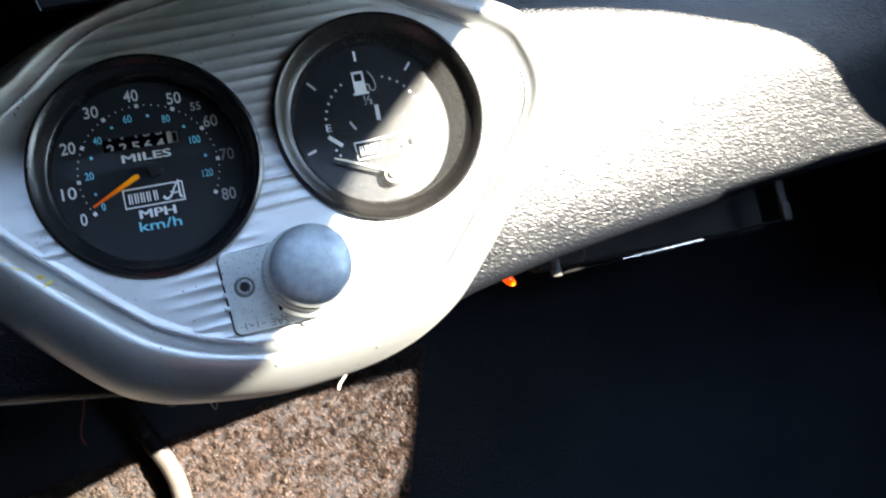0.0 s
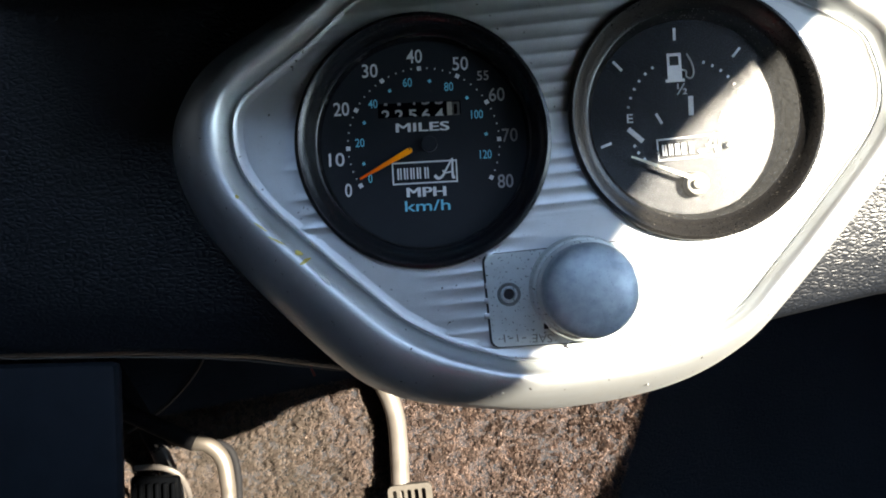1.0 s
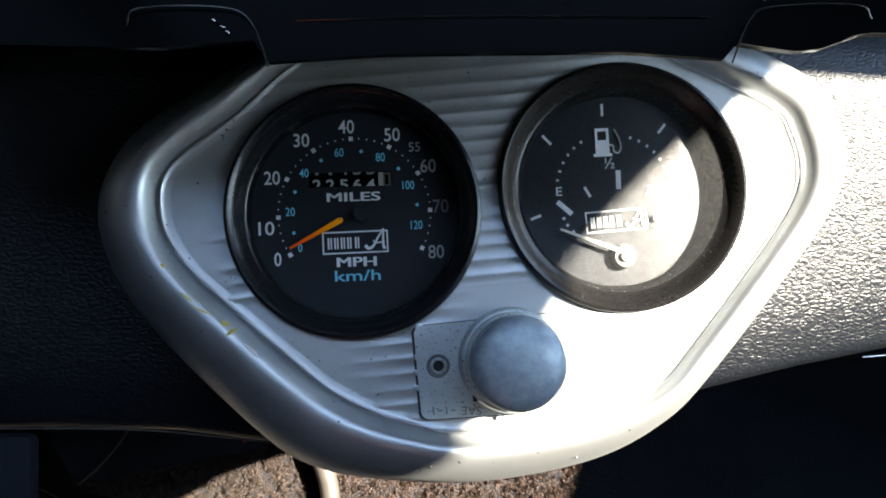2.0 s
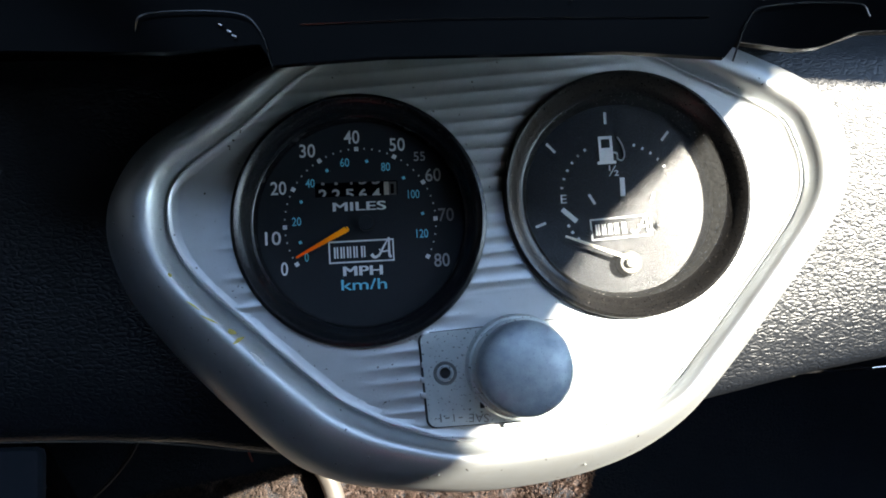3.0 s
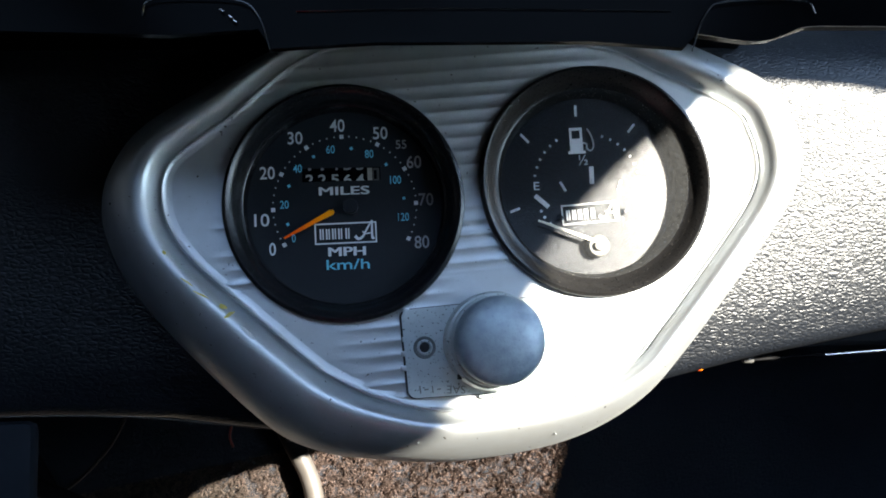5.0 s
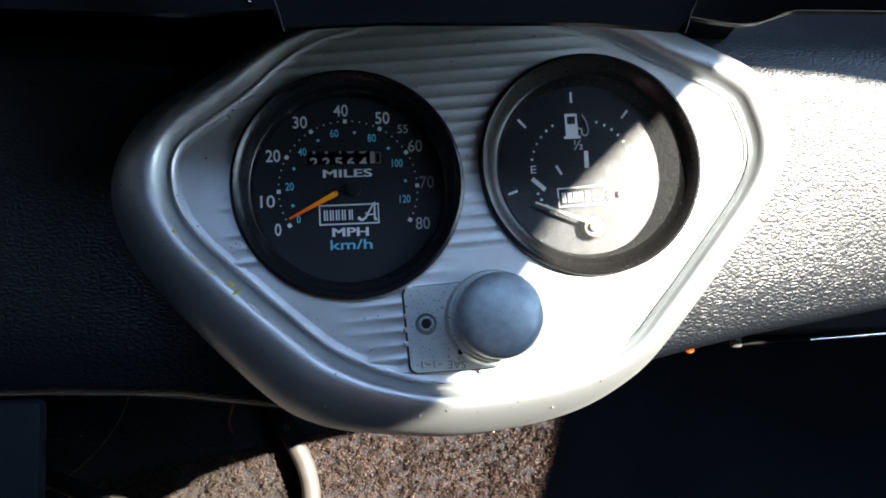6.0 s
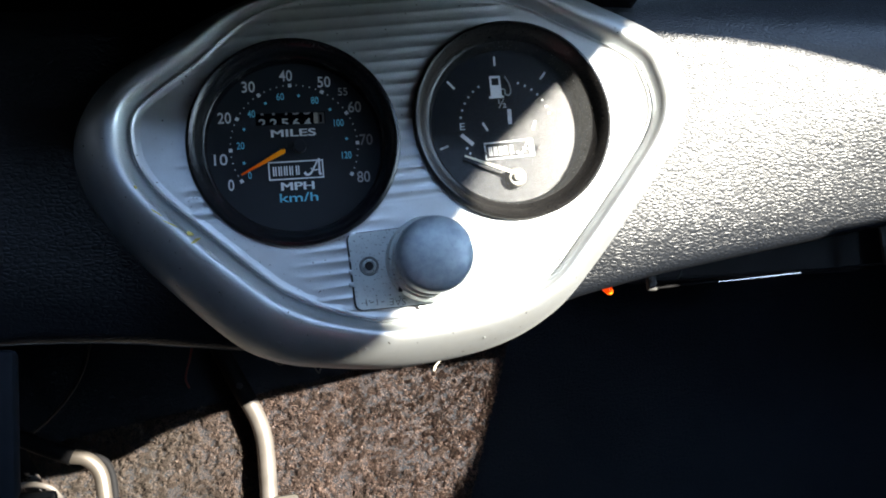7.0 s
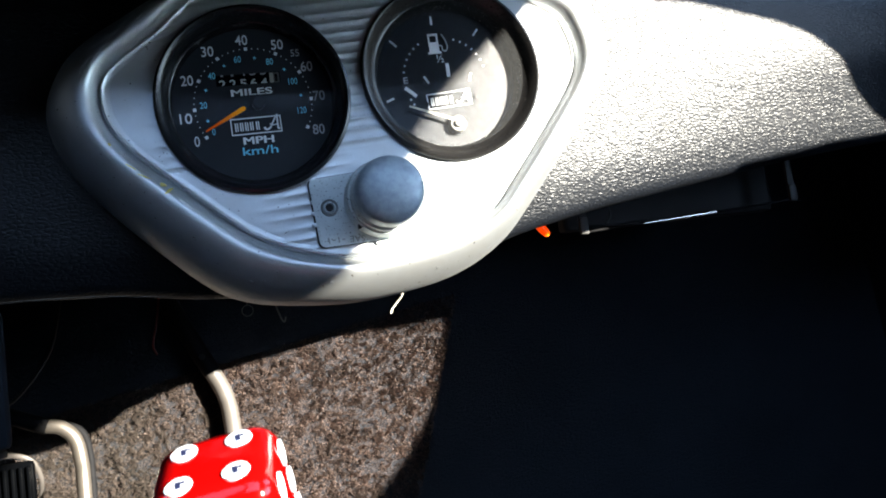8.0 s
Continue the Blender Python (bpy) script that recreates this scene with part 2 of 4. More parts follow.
STRAP = material("dull_strap", (0.045, 0.045, 0.045), 0.55, 0.2, noise_scale=200, noise_mix=0.5)
SATIN = material("satin_steel", (0.26, 0.23, 0.20), 0.34, 0.8, noise_scale=120, noise_mix=0.5)
RUBBER = material("worn_rubber", (0.05, 0.044, 0.037), 0.75, noise_scale=150, noise_mix=0.6)
RED = material("red_acrylic", (0.27, 0.0012, 0.0015), 0.10, noise_scale=30, noise_mix=0.3)
PIP = material("white_pip", (0.52, 0.55, 0.60), 0.4)
INK = material("dark_blue_ink", (0.01, 0.015, 0.05), 0.5)
FUR = material("red_plush", (0.60, 0.01, 0.06), 0.9, noise_scale=200, noise_mix=0.5)
CLOTH = material("dark_headlining", (0.02, 0.02, 0.022), 0.9, noise_scale=80, noise_mix=0.5)
TRIM = material("dark_blue_trim", (0.005, 0.008, 0.013), 0.75, noise_scale=60, noise_mix=0.5, spec=0.15)
YELLOW = material("yellow_primer", (0.55, 0.45, 0.12), 0.6)
PALE = material("bare_metal_chip", (0.75, 0.75, 0.73), 0.4, 0.4)
FLAX = material("brown_thread", (0.16, 0.12, 0.08), 0.7)
WIRE = material("pale_thread", (0.34, 0.32, 0.27), 0.6)
REDWIRE = material("red_wire", (0.16, 0.012, 0.008), 0.5)
CABLE = material("dark_cable", (0.022, 0.021, 0.020), 0.45, noise_scale=80, noise_mix=0.4)
RIM = material("steering_rim", (0.035, 0.026, 0.02), 0.28, noise_scale=50, noise_mix=0.5)
GLASS = glass_material("gauge_glass", 0.004)
DUSTY = glass_material("dusty_gauge_glass", 0.008)
LAMP = material("amber_lens", (0.85, 0.06, 0.005), 0.3)
LAMP.node_tree.nodes["Principled BSDF"].inputs["Emission Color"].default_value = (1, 0.06, 0.004, 1)
LAMP.node_tree.nodes["Principled BSDF"].inputs["Emission Strength"].default_value = 0.10

LAMPTIP = material("amber_lens_tip", (0.9, 0.25, 0.02), 0.3)
LAMPTIP.node_tree.nodes["Principled BSDF"].inputs["Emission Color"].default_value = (1, 0.07, 0.005, 1)
LAMPTIP.node_tree.nodes["Principled BSDF"].inputs["Emission Strength"].default_value = 0.3

# ---- mesh helpers ----
def thing(name, m, label, category, group="", kind=""):
    ob = new(name)
    ob.empty_display_size = 0.02
    ob.matrix_basis = BASE @ m
    return tagged(ob, label, category, group, kind)


def part(name, bm, mat, parent, label="", smooth=True):
    me = bpy.data.meshes.new(name)
    bmesh.ops.recalc_face_normals(bm, faces=bm.faces[:])
    bm.to_mesh(me)
    bm.free()
    me.materials.append(mat)
    if smooth:
        me.shade_smooth()
        me.set_sharp_from_angle(angle=radians(40))
    ob = new(name, me)
    if parent:
        ob.parent = parent
    return tagged(ob, label)


def face_frame(x, z, out=0.0):
    """Local x along the face, local y up it, local z out of it."""
    return Matrix.Translation((x, -out, z)) @ pose(0, 0, 0, 90, 0, 0)


def lathe(profile, segs=64, bm=None, center=(0, 0)):
    bm = bm or bmesh.new()
    rings = []
    for r, h in profile:
        if r < 1e-6:
            rings.append([bm.verts.new((center[0], center[1], h))])
        else:
            rings.append([bm.verts.new((center[0] + r * math.cos(2 * math.pi * i / segs), center[1] + r * math.sin(2 * math.pi * i / segs), h)) for i in range(segs)])
    for a, b in zip(rings, rings[1:]):
        for i in range(segs):
            j = (i + 1) % segs
            if len(a) == 1 and len(b) == 1:
                continue
            if len(a) == 1:
                bm.faces.new((a[0], b[i], b[j]))
            elif len(b) == 1:
                bm.faces.new((a[i], a[j], b[0]))
            else:
                bm.faces.new((a[i], a[j], b[j], b[i]))
    return bm


def box(cx, cy, cz, sx, sy, sz, bevel=0.0, rot=None, bm=None):
    bm = bm or bmesh.new()
    v = bmesh.ops.create_cube(bm, size=1)["verts"]
    bmesh.ops.scale(bm, vec=(sx, sy, sz), verts=v)
    if bevel:
        edges = list({e for q in v for e in q.link_edges})
        res = bmesh.ops.bevel(bm, geom=edges, offset=bevel, segments=2, profile=0.5, affect="EDGES")
        v = list({q for f in res["faces"] for q in f.verts} | {q for q in v if q.is_valid})
    if rot:
        bmesh.ops.transform(bm, matrix=rot, verts=v)
    bmesh.ops.translate(bm, vec=(cx, cy, cz), verts=v)
    return bm


def smooth_line(points, steps=8, closed=False):
    """A Catmull-Rom line through the points."""
    p = [Vector(q) for q in points]
    n = len(p)
    out = []
    for i in range(n if closed else n - 1):
        a = p[(i - 1) % n] if closed or i else p[0] * 2 - p[1]
        b, c = p[i], p[(i + 1) % n]
        d = p[(i + 2) % n] if closed or i + 2 < n else p[-1] * 2 - p[-2]
        for k in range(steps):
            t = k / steps
            out.append(0.5 * (2 * b + (c - a) * t + (2 * a - 5 * b + 4 * c - d) * t * t + (3 * b - a - 3 * c + d) * t ** 3))
    if not closed:
        out.append(p[-1])
    return out


def tube(points, r, segs=12, flat=1.0, bm=None, steps=6):
    """A round or flattened bar along a line. r: a radius, or one for each end."""
    bm = bm or bmesh.new()
    line = smooth_line(points, steps) if steps > 1 else [Vector(q) for q in points]
    r0, r1 = r if isinstance(r, tuple) else (r, r)
    rings = []
    side = None
    for i, q in enumerate(line):
        d = (line[min(i + 1, len(line) - 1)] - line[max(i - 1, 0)]).normalized()
        ref = side if side is not None else (Vector((1, 0, 0)) if abs(d.x) < 0.9 else Vector((0, 0, 1)))
        up = d.cross(ref).normalized()
        side = up.cross(d).normalized()
        rad = r0 + (r1 - r0) * i / (len(line) - 1)
        rings.append([bm.verts.new(q + side * rad * math.cos(2 * math.pi * k / segs) + up * rad * flat * math.sin(2 * math.pi * k / segs)) for k in range(segs)])
    for a, b in zip(rings, rings[1:]):
        for k in range(segs):
            bm.faces.new((a[k], a[(k + 1) % segs], b[(k + 1) % segs], b[k]))
    bm.faces.new(rings[0])
    bm.faces.new(rings[-1][::-1])
    return bm


def plate(outline, thick, holes=(), bevel=0.0):
    """A flat plate in local x, y with holes, from z = 0 out to thick."""
    bm = bmesh.new()
    edges = []
    for loop in (outline, *holes):
        vs = [bm.verts.new((q[0], q[1], 0)) for q in loop]
        edges += [bm.edges.new((a, b)) for a, b in zip(vs, vs[1:] + vs[:1])]
    bmesh.ops.triangle_fill(bm, use_beauty=True, edges=edges)
    ext = bmesh.ops.extrude_face_region(bm, geom=bm.faces[:])
    bmesh.ops.translate(bm, vec=(0, 0, thick), verts=[g for g in ext["geom"] if isinstance(g, bmesh.types.BMVert)])
    return bm


def rounded(x0, y0, x1, y1, r, n=5):
    pts = []
    for cx, cy, a0 in ((x1 - r, y1 - r, 0), (x0 + r, y1 - r, 90), (x0 + r, y0 + r, 180), (x1 - r, y0 + r, 270)):
        for k in range(n + 1):
            a = radians(a0 + 90 * k / n)
            pts.append((cx + r * math.cos(a), cy + r * math.sin(a)))
    return pts


def text_mesh(s, size, thick=0.0002, stretch=1.0, bold=0.0):
    cu = bpy.data.curves.new("text", "FONT")
    cu.offset = bold
    cu.body, cu.size, cu.align_x, cu.align_y, cu.extrude = s, size, "CENTER", "CENTER", thick
    cu.resolution_u = 4
    ob = bpy.data.objects.new("text", cu)
    scene.collection.objects.link(ob)
    bpy.context.view_layer.update()
    me = bpy.data.meshes.new_from_object(ob.evaluated_get(bpy.context.evaluated_depsgraph_get()))
    bpy.data.objects.remove(ob)
    bm = bmesh.new()
    bm.from_mesh(me)
    bpy.data.meshes.remove(me)
    bmesh.ops.scale(bm, vec=(stretch, 1, 1), verts=bm.verts[:])
    return bm


def fit_text(s, w, h, bold=0.0, thick=0.0002):
    """Lettering of a given width and height, centred."""
    bm = text_mesh(s, h * 1.4, thick, 1.0, bold)
    xs, ys = [v.co.x for v in bm.verts], [v.co.y for v in bm.verts]
    bmesh.ops.translate(bm, vec=(-(min(xs) + max(xs)) / 2, -(min(ys) + max(ys)) / 2, 0), verts=bm.verts[:])
    bmesh.ops.scale(bm, vec=(w / (max(xs) - min(xs)), h / (max(ys) - min(ys)), 1), verts=bm.verts[:])
    return bm


def doubled(bm, dx):
    """Heavier lettering: a second impression beside the first."""
    twin = bmesh.ops.duplicate(bm, geom=bm.verts[:] + bm.edges[:] + bm.faces[:])
    bmesh.ops.translate(bm, vec=(dx, 0, 0.00005), verts=[g for g in twin["geom"] if isinstance(g, bmesh.types.BMVert)])
    return bm


def moved(bm, x=0, y=0, z=0, turn=0.0):
    bmesh.ops.transform(bm, matrix=pose(x, y, z, 0, 0, turn), verts=bm.verts[:])
    return bm


# ---- unseen car shell, added to close the place and shape the light ----
def wall(name, verts_xy, thick, m, mat, label, holes=(), splay=(0, 0)):
    """splay: how far the reveal of the openings leans outwards, per metre of thickness."""
    bm = plate(verts_xy, thick, holes)
    x1, y1 = max(q[0] for q in verts_xy), max(q[1] for q in verts_xy)
    x0, y0 = min(q[0] for q in verts_xy), min(q[1] for q in verts_xy)
    for v in bm.verts:
        if v.co.z > thick / 2 and x0 < v.co.x < x1 and y0 < v.co.y < y1:
            v.co.x, v.co.y = v.co.x + splay[0] * thick, v.co.y + splay[1] * thick
    ob = part(name, bm, mat, None, label, smooth=False)
    ob.matrix_basis = m
    return tagged(ob, label, "car body", kind="structure")


# Edges of the unseen side window, shaped to fit where its light falls on the dash pad, panel and carpet in view,
# carried back along the sun to the side of the car.
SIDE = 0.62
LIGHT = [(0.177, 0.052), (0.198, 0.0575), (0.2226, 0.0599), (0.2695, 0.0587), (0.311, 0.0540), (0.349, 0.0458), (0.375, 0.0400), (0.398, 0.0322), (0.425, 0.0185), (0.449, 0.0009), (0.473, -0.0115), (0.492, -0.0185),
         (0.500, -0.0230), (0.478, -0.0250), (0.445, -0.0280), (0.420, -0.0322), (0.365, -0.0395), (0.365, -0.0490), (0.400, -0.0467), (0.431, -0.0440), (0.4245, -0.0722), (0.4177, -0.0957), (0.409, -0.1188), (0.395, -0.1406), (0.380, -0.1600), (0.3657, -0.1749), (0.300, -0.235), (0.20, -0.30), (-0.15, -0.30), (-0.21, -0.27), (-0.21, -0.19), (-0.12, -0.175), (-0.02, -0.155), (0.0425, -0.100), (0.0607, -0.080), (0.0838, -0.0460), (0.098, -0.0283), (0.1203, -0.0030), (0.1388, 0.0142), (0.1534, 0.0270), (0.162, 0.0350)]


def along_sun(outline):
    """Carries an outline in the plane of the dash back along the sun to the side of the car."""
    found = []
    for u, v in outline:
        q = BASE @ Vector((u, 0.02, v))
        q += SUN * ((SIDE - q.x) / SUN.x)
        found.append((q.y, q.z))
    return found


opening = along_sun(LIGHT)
# a made-up opening, added so the upper pad reflects sky
sky_opening = along_sun(rounded(0.27, 0.150, 0.60, 0.42, 0.03))
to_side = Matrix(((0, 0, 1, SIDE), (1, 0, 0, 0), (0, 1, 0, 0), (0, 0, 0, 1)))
wall("wall_side_passenger", [(-1.2, 0.0), (0.9, 0.0), (0.9, 1.3), (-1.2, 1.3)], 0.03, to_side, TRIM, "unseen dark car side, its openings shaped for the light", [opening, sky_opening], (SUN.y / SUN.x, SUN.z / SUN.x))
to_left = Matrix(((0, 0, 1, -0.80), (1, 0, 0, 0), (0, 1, 0, 0), (0, 0, 0, 1)))
wall("wall_side_driver", [(-1.2, 0.0), (0.9, 0.0), (0.9, 1.3), (-1.2, 1.3)], 0.03, to_left, TRIM, "unseen dark wall closing off the driver's side")
to_front = Matrix(((1, 0, 0, 0), (0, 0, 1, 0.9), (0, 1, 0, 0), (0, 0, 0, 1)))
wall("wall_front", [(-0.8, 0.0), (0.65, 0.0), (0.65, 1.3), (-0.8, 1.3)], 0.03, to_front, TRIM, "unseen dark front wall with an opening for the windscreen", [rounded(-0.76, 0.90, 0.61, 1.28, 0.05)])
to_rear = Matrix(((1, 0, 0, 0), (0, 0, 1, -1.23), (0, 1, 0, 0), (0, 0, 0, 1)))
wall("wall_rear", [(-0.8, 0.0), (0.65, 0.0), (0.65, 1.3), (-0.8, 1.3)], 0.03, to_rear, CLOTH, "unseen dark wall closing off the rear")
# made-up opening, placed to let sky light onto the panel
roof = part("ceiling", plate([(-0.80, -1.2), (0.65, -1.2), (0.65, 0.93), (-0.80, 0.93)], 0.03, [rounded(-0.42, -0.54, 0.46, -0.04, 0.05)]), CLOTH, None, smooth=False)
roof.matrix_basis = Matrix.Translation((0, 0, 1.301))
tagged(roof, "unseen dark ceiling with an opening added for sky light", "ceiling", kind="structure")

# Carpet: sloping toe board that turns into the flat floor behind it.
def carpet():
    bm = bmesh.new()
    rows = []
    n = 70
    line = []
    for k in range(n + 1):
        s = 0.30 - 0.78 * k / n
        q = Vector((0, 0.306, s))
        w = (BASE.to_3x3() @ q) + Vector((0, 0, 0.62))
        line.append((w.y, w.z))
    low = line[-1][1]
    for k in range(1, 30):
        line.append((line[n][0] - 1.2 * k / 29, low - 0.004 * min(k, 6)))
    for y, z in line:
        rows.append([bm.verts.new((-0.77 + 1.39 * i / 60, y, z)) for i in range(61)])
    for a, b in zip(rows, rows[1:]):
        for i in range(60):
            bm.faces.new((a[i], a[i + 1], b[i + 1], b[i]))
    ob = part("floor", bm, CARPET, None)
    return tagged(ob, "toe board and floor, coloured blue-black for shade", "carpet", kind="structure")


floor = carpet()


# ---- dashboard pad ----
def dash_low(x):
    """Height of the pad's lower edge along the dash."""
    xs = [-0.60, -0.10, -0.05, -0.012, 0.05, 0.12, 0.186, 0.232, 0.293, 0.378, 0.451, 0.60]
    zs = [-0.080, -0.085, -0.088, -0.094, -0.100, -0.096, -0.0765, -0.0672, -0.0578, -0.0452, -0.0375, -0.025]
    return float(np.interp(x, xs, zs))


def dash_face(x):
    return float(np.interp(x, [-0.6, -0.1, 0.20, 0.30, 0.40, 0.60], [0.022, 0.016, 0.014, 0.021, 0.024, 0.034]))


def dash_section(x):
    zl, f = dash_low(x), dash_face(x)
    top = float(np.interp(x, [0.2, 0.6], [0.083, 0.060]))
    under = float(np.interp(x, [0.24, 0.46], [0, 0.007]))
    # the face leans forward to a bulge near the top and falls away below it
    pts = [(f + 0.11, zl + 0.036), (f + 0.060, zl + 0.013), (f + 0.036 + under, zl + 0.001), (f + 0.0235 + under, zl + 0.001), (f + 0.0165 + under, zl + 0.011), (f + 0.0098 + 0.6 * under, zl + 0.032),
           (f + 0.0022, 0.5 * (zl + top) + 0.003), (f - 0.0028, top - 0.027), (f - 0.0022, top - 0.013), (f + 0.004, top), (f + 0.020, top + 0.016), (f + 0.055, top + 0.046), (f + 0.14, top + 0.110), (f + 0.40, top + 0.310)]
    return smooth_line([(x, y, z) for y, z in pts], 5)


dashboard = thing("dashboard", Matrix.Identity(4), "padded dashboard in wrinkled dark vinyl across the car", "dashboard")
bm = bmesh.new()
rows = [[bm.verts.new(q) for q in dash_section(-0.78 + 1.42 * i / 140)] for i in range(141)]
for a, b in zip(rows, rows[1:]):
    for k in range(len(a) - 1):
        bm.faces.new((a[k], a[k + 1], b[k + 1], b[k]))
part("pad", bm, VINYL, dashboard)
edge = [(x, dash_face(x) + 0.0225, dash_low(x) - 0.0004) for x in [-0.6 + 0.03 * i for i in range(21)]]
part("piping", tube(edge, 0.00035, 6), material("grey_piping", (0.06, 0.057, 0.05), 0.6), dashboard, "thin grey edging")

# ---- instrument panel ----
INNER = [(-0.0452, 0.007), (-0.0425, -0.006), (-0.033, -0.0204), (-0.014, -0.0385), (0.012, -0.0615), (0.026, -0.0718), (0.047, -0.0812), (0.076, -0.0868), (0.120, -0.082), (0.150, -0.0705), (0.168, -0.0520), (0.1965, -0.0165),
         (0.2095, 0.002), (0.2138, 0.016), (0.2112, 0.031), (0.203, 0.0435), (0.170, 0.060), (0.145, 0.071), (0.085, 0.081), (0.020, 0.0685), (-0.0157, 0.0415), (-0.0365, 0.0262), (-0.0436, 0.0175)]
OUTER = [(-0.0747, 0.0048), (-0.0716, -0.0107), (-0.0623, -0.0292), (-0.041, -0.055), (-0.006, -0.089), (0.014, -0.101), (0.039, -0.1065), (0.080, -0.109), (0.126, -0.102), (0.158, -0.087), (0.182, -0.064), (0.222, -0.016),
         (0.237, 0.006), (0.242, 0.023), (0.240, 0.038), (0.229, 0.058), (0.192, 0.077), (0.155, 0.092), (0.085, 0.104), (0.006, 0.076), (-0.040, 0.052), (-0.0603, 0.0378), (-0.0716, 0.0203)]
inner, outer = smooth_line([(*q, 0) for q in INNER], 10, True), smooth_line([(*q, 0) for q in OUTER], 10, True)
SPEEDO, FUEL = (0.0314, 0.0027), (0.1400, 0.0106)
panel = thing("instrument_panel", face_frame(0, 0), "satin silver painted instrument panel with ribbed face", "instrument panel")
RIM_PROFILE = [(-0.03, 0.0090), (0.0, 0.0088), (0.03, 0.0094), (0.06, 0.0112), (0.10, 0.0139), (0.15, 0.0160), (0.20, 0.0171), (0.25, 0.0175), (0.31, 0.0174), (0.40, 0.0165), (0.50, 0.0147), (0.62, 0.0118), (0.74, 0.0079), (0.85, 0.0030), (0.94, -0.0030), (1.0, -0.0090), (0.985, -0.018)]
bm = bmesh.new()
rings = [[bm.verts.new((*(a.lerp(b, t).xy), h)) for a, b in zip(inner, outer)] for t, h in RIM_PROFILE]
for a, b in zip(rings, rings[1:]):
    for k in range(len(a)):
        j = (k + 1) % len(a)
        bm.faces.new((a[k], a[j], b[j], b[k]))
part("rim", bm, SILVER, panel, "rounded raised silver rim")
# the pressed edge of the face plate: a thin uneven lip just inside the groove
bm = bmesh.new()
lip_rings = []
for k, (a, b) in enumerate(zip(inner, outer)):
    away = (a - b).normalized()
    wob = 0.00022 * noise.noise((a.x * 900, a.y * 900, 0.3)) + 0.0002 * noise.noise((a.x * 150, a.y * 150, 2.3))
    ring = []
    for o, h in ((0.0002, 0.0088), (0.0004, 0.0108), (0.0007, 0.0116 + wob), (0.0012, 0.0118 + wob), (0.0018, 0.0113), (0.0030, 0.01088), (0.0075, 0.01070)):
        q = a + away * o
        ring.append(bm.verts.new((q.x, q.y, h)))
    lip_rings.append(ring)
for a, b in zip(lip_rings, lip_rings[1:] + lip_rings[:1]):
    for k in range(len(a) - 1):
        bm.faces.new((a[k], a[k + 1], b[k + 1], b[k]))
part("face_lip", bm, SILVER, panel, "thin raised edge of the face plate")


def inside(x, y, loop):
    hit = False
    for a, b in zip(loop, loop[1:] + loop[:1]):
        if (a.y > y) != (b.y > y) and x < a.x + (y - a.y) * (b.x - a.x) / (b.y - a.y):
            hit = not hit
    return hit


def rib(x, v):
    """Height of the pressed ribs above the flat of the face."""
    pitch = 0.0060
    f = (v / pitch) % 1.0
    # shallow flutes that meet in sharp ridges
    wave = (0.00055 if v > -0.034 else 0.00038) * (2 * f - 1) ** 2
    n = 0.004 * math.sin(v * 420) + 0.0015 * math.sin(v * 1300)
    left, right = (-0.022 + n, 0.152 + n) if v > -0.034 else (0.026 + n - 0.2 * (v + 0.065), 0.080)
    m = min(1, max(0, (x - left) / (0.012 if v > -0.034 else 0.030))) * min(1, max(0, (right - x) / 0.02))
    return wave * m


slope = 0.075
bm = bmesh.new()
grid = {}
nx, ny = 96, 400
big = [a + (a - b).normalized() * 0.0009 for a, b in zip(inner, outer)]
for i in range(nx + 1):
    for j in range(ny + 1):
        x = -0.055 + 0.285 * i / nx
        z = -0.125 + 0.235 * j / ny + slope * x
        grid[i, j] = (x, z)
made = {}
flags = {k: inside(x, z, big) and math.hypot(x - SPEEDO[0], z - SPEEDO[1]) > 0.0480 and math.hypot(x - FUEL[0], z - FUEL[1]) > 0.0478 for k, (x, z) in grid.items()}
for i in range(nx):
    for j in range(ny):
        ks = [(i, j), (i + 1, j), (i + 1, j + 1), (i, j + 1)]
        if all(flags[k] for k in ks):
            vs = []
            for k in ks:
                if k not in made:
                    x, z = grid[k]
                    made[k] = bm.verts.new((x, z, 0.0108 + rib(x, z - slope * x)))
                vs.append(made[k])
            bm.faces.new(vs)
part("face", bm, SILVER, panel, "ribbed silver face plate")
for k in range(5):
    # rib ends that stand proud beside the zinc plate
    z = slope * 0.056 + 0.0060 * (k - 12)
    part("rib_end", box(0.0552 + 0.0003 * k, z, 0.0118, 0.0030, 0.0024, 0.0012, 0.0005), SILVER, panel)
for x, z, w, h, a, mat in ((-0.033, -0.030, 0.006, 0.0009, -35, YELLOW), (-0.027, -0.0355, 0.0075, 0.0008, -28, YELLOW), (-0.0185, -0.0405, 0.004, 0.002, -30, YELLOW), (-0.042, -0.018, 0.002, 0.0014, -50, YELLOW),
                           (-0.0085, -0.0515, 0.008, 0.0014, -42, PALE), (-0.016, -0.0440, 0.005, 0.0015, 30, YELLOW)):
    chip = [(w * math.cos(2 * math.pi * k / 9) * random.uniform(0.3, 0.6), h * math.sin(2 * math.pi * k / 9) * random.uniform(0.3, 0.65)) for k in range(9)]
    d = 1.0
    for a0, b0 in zip(inner, outer):
        for k in range(11):
            q = a0.lerp(b0, k / 10)
            if (q.x - x) ** 2 + (q.y - z) ** 2 < d:
                d, tt = (q.x - x) ** 2 + (q.y - z) ** 2, k / 10
    hh = float(np.interp(tt, [p[0] for p in RIM_PROFILE[:-1]], [p[1] for p in RIM_PROFILE[:-1]]))
    part("paint_chip", moved(plate(chip, 0.0008), x, z, hh - 0.0004, a), mat, panel, "chipped paint")

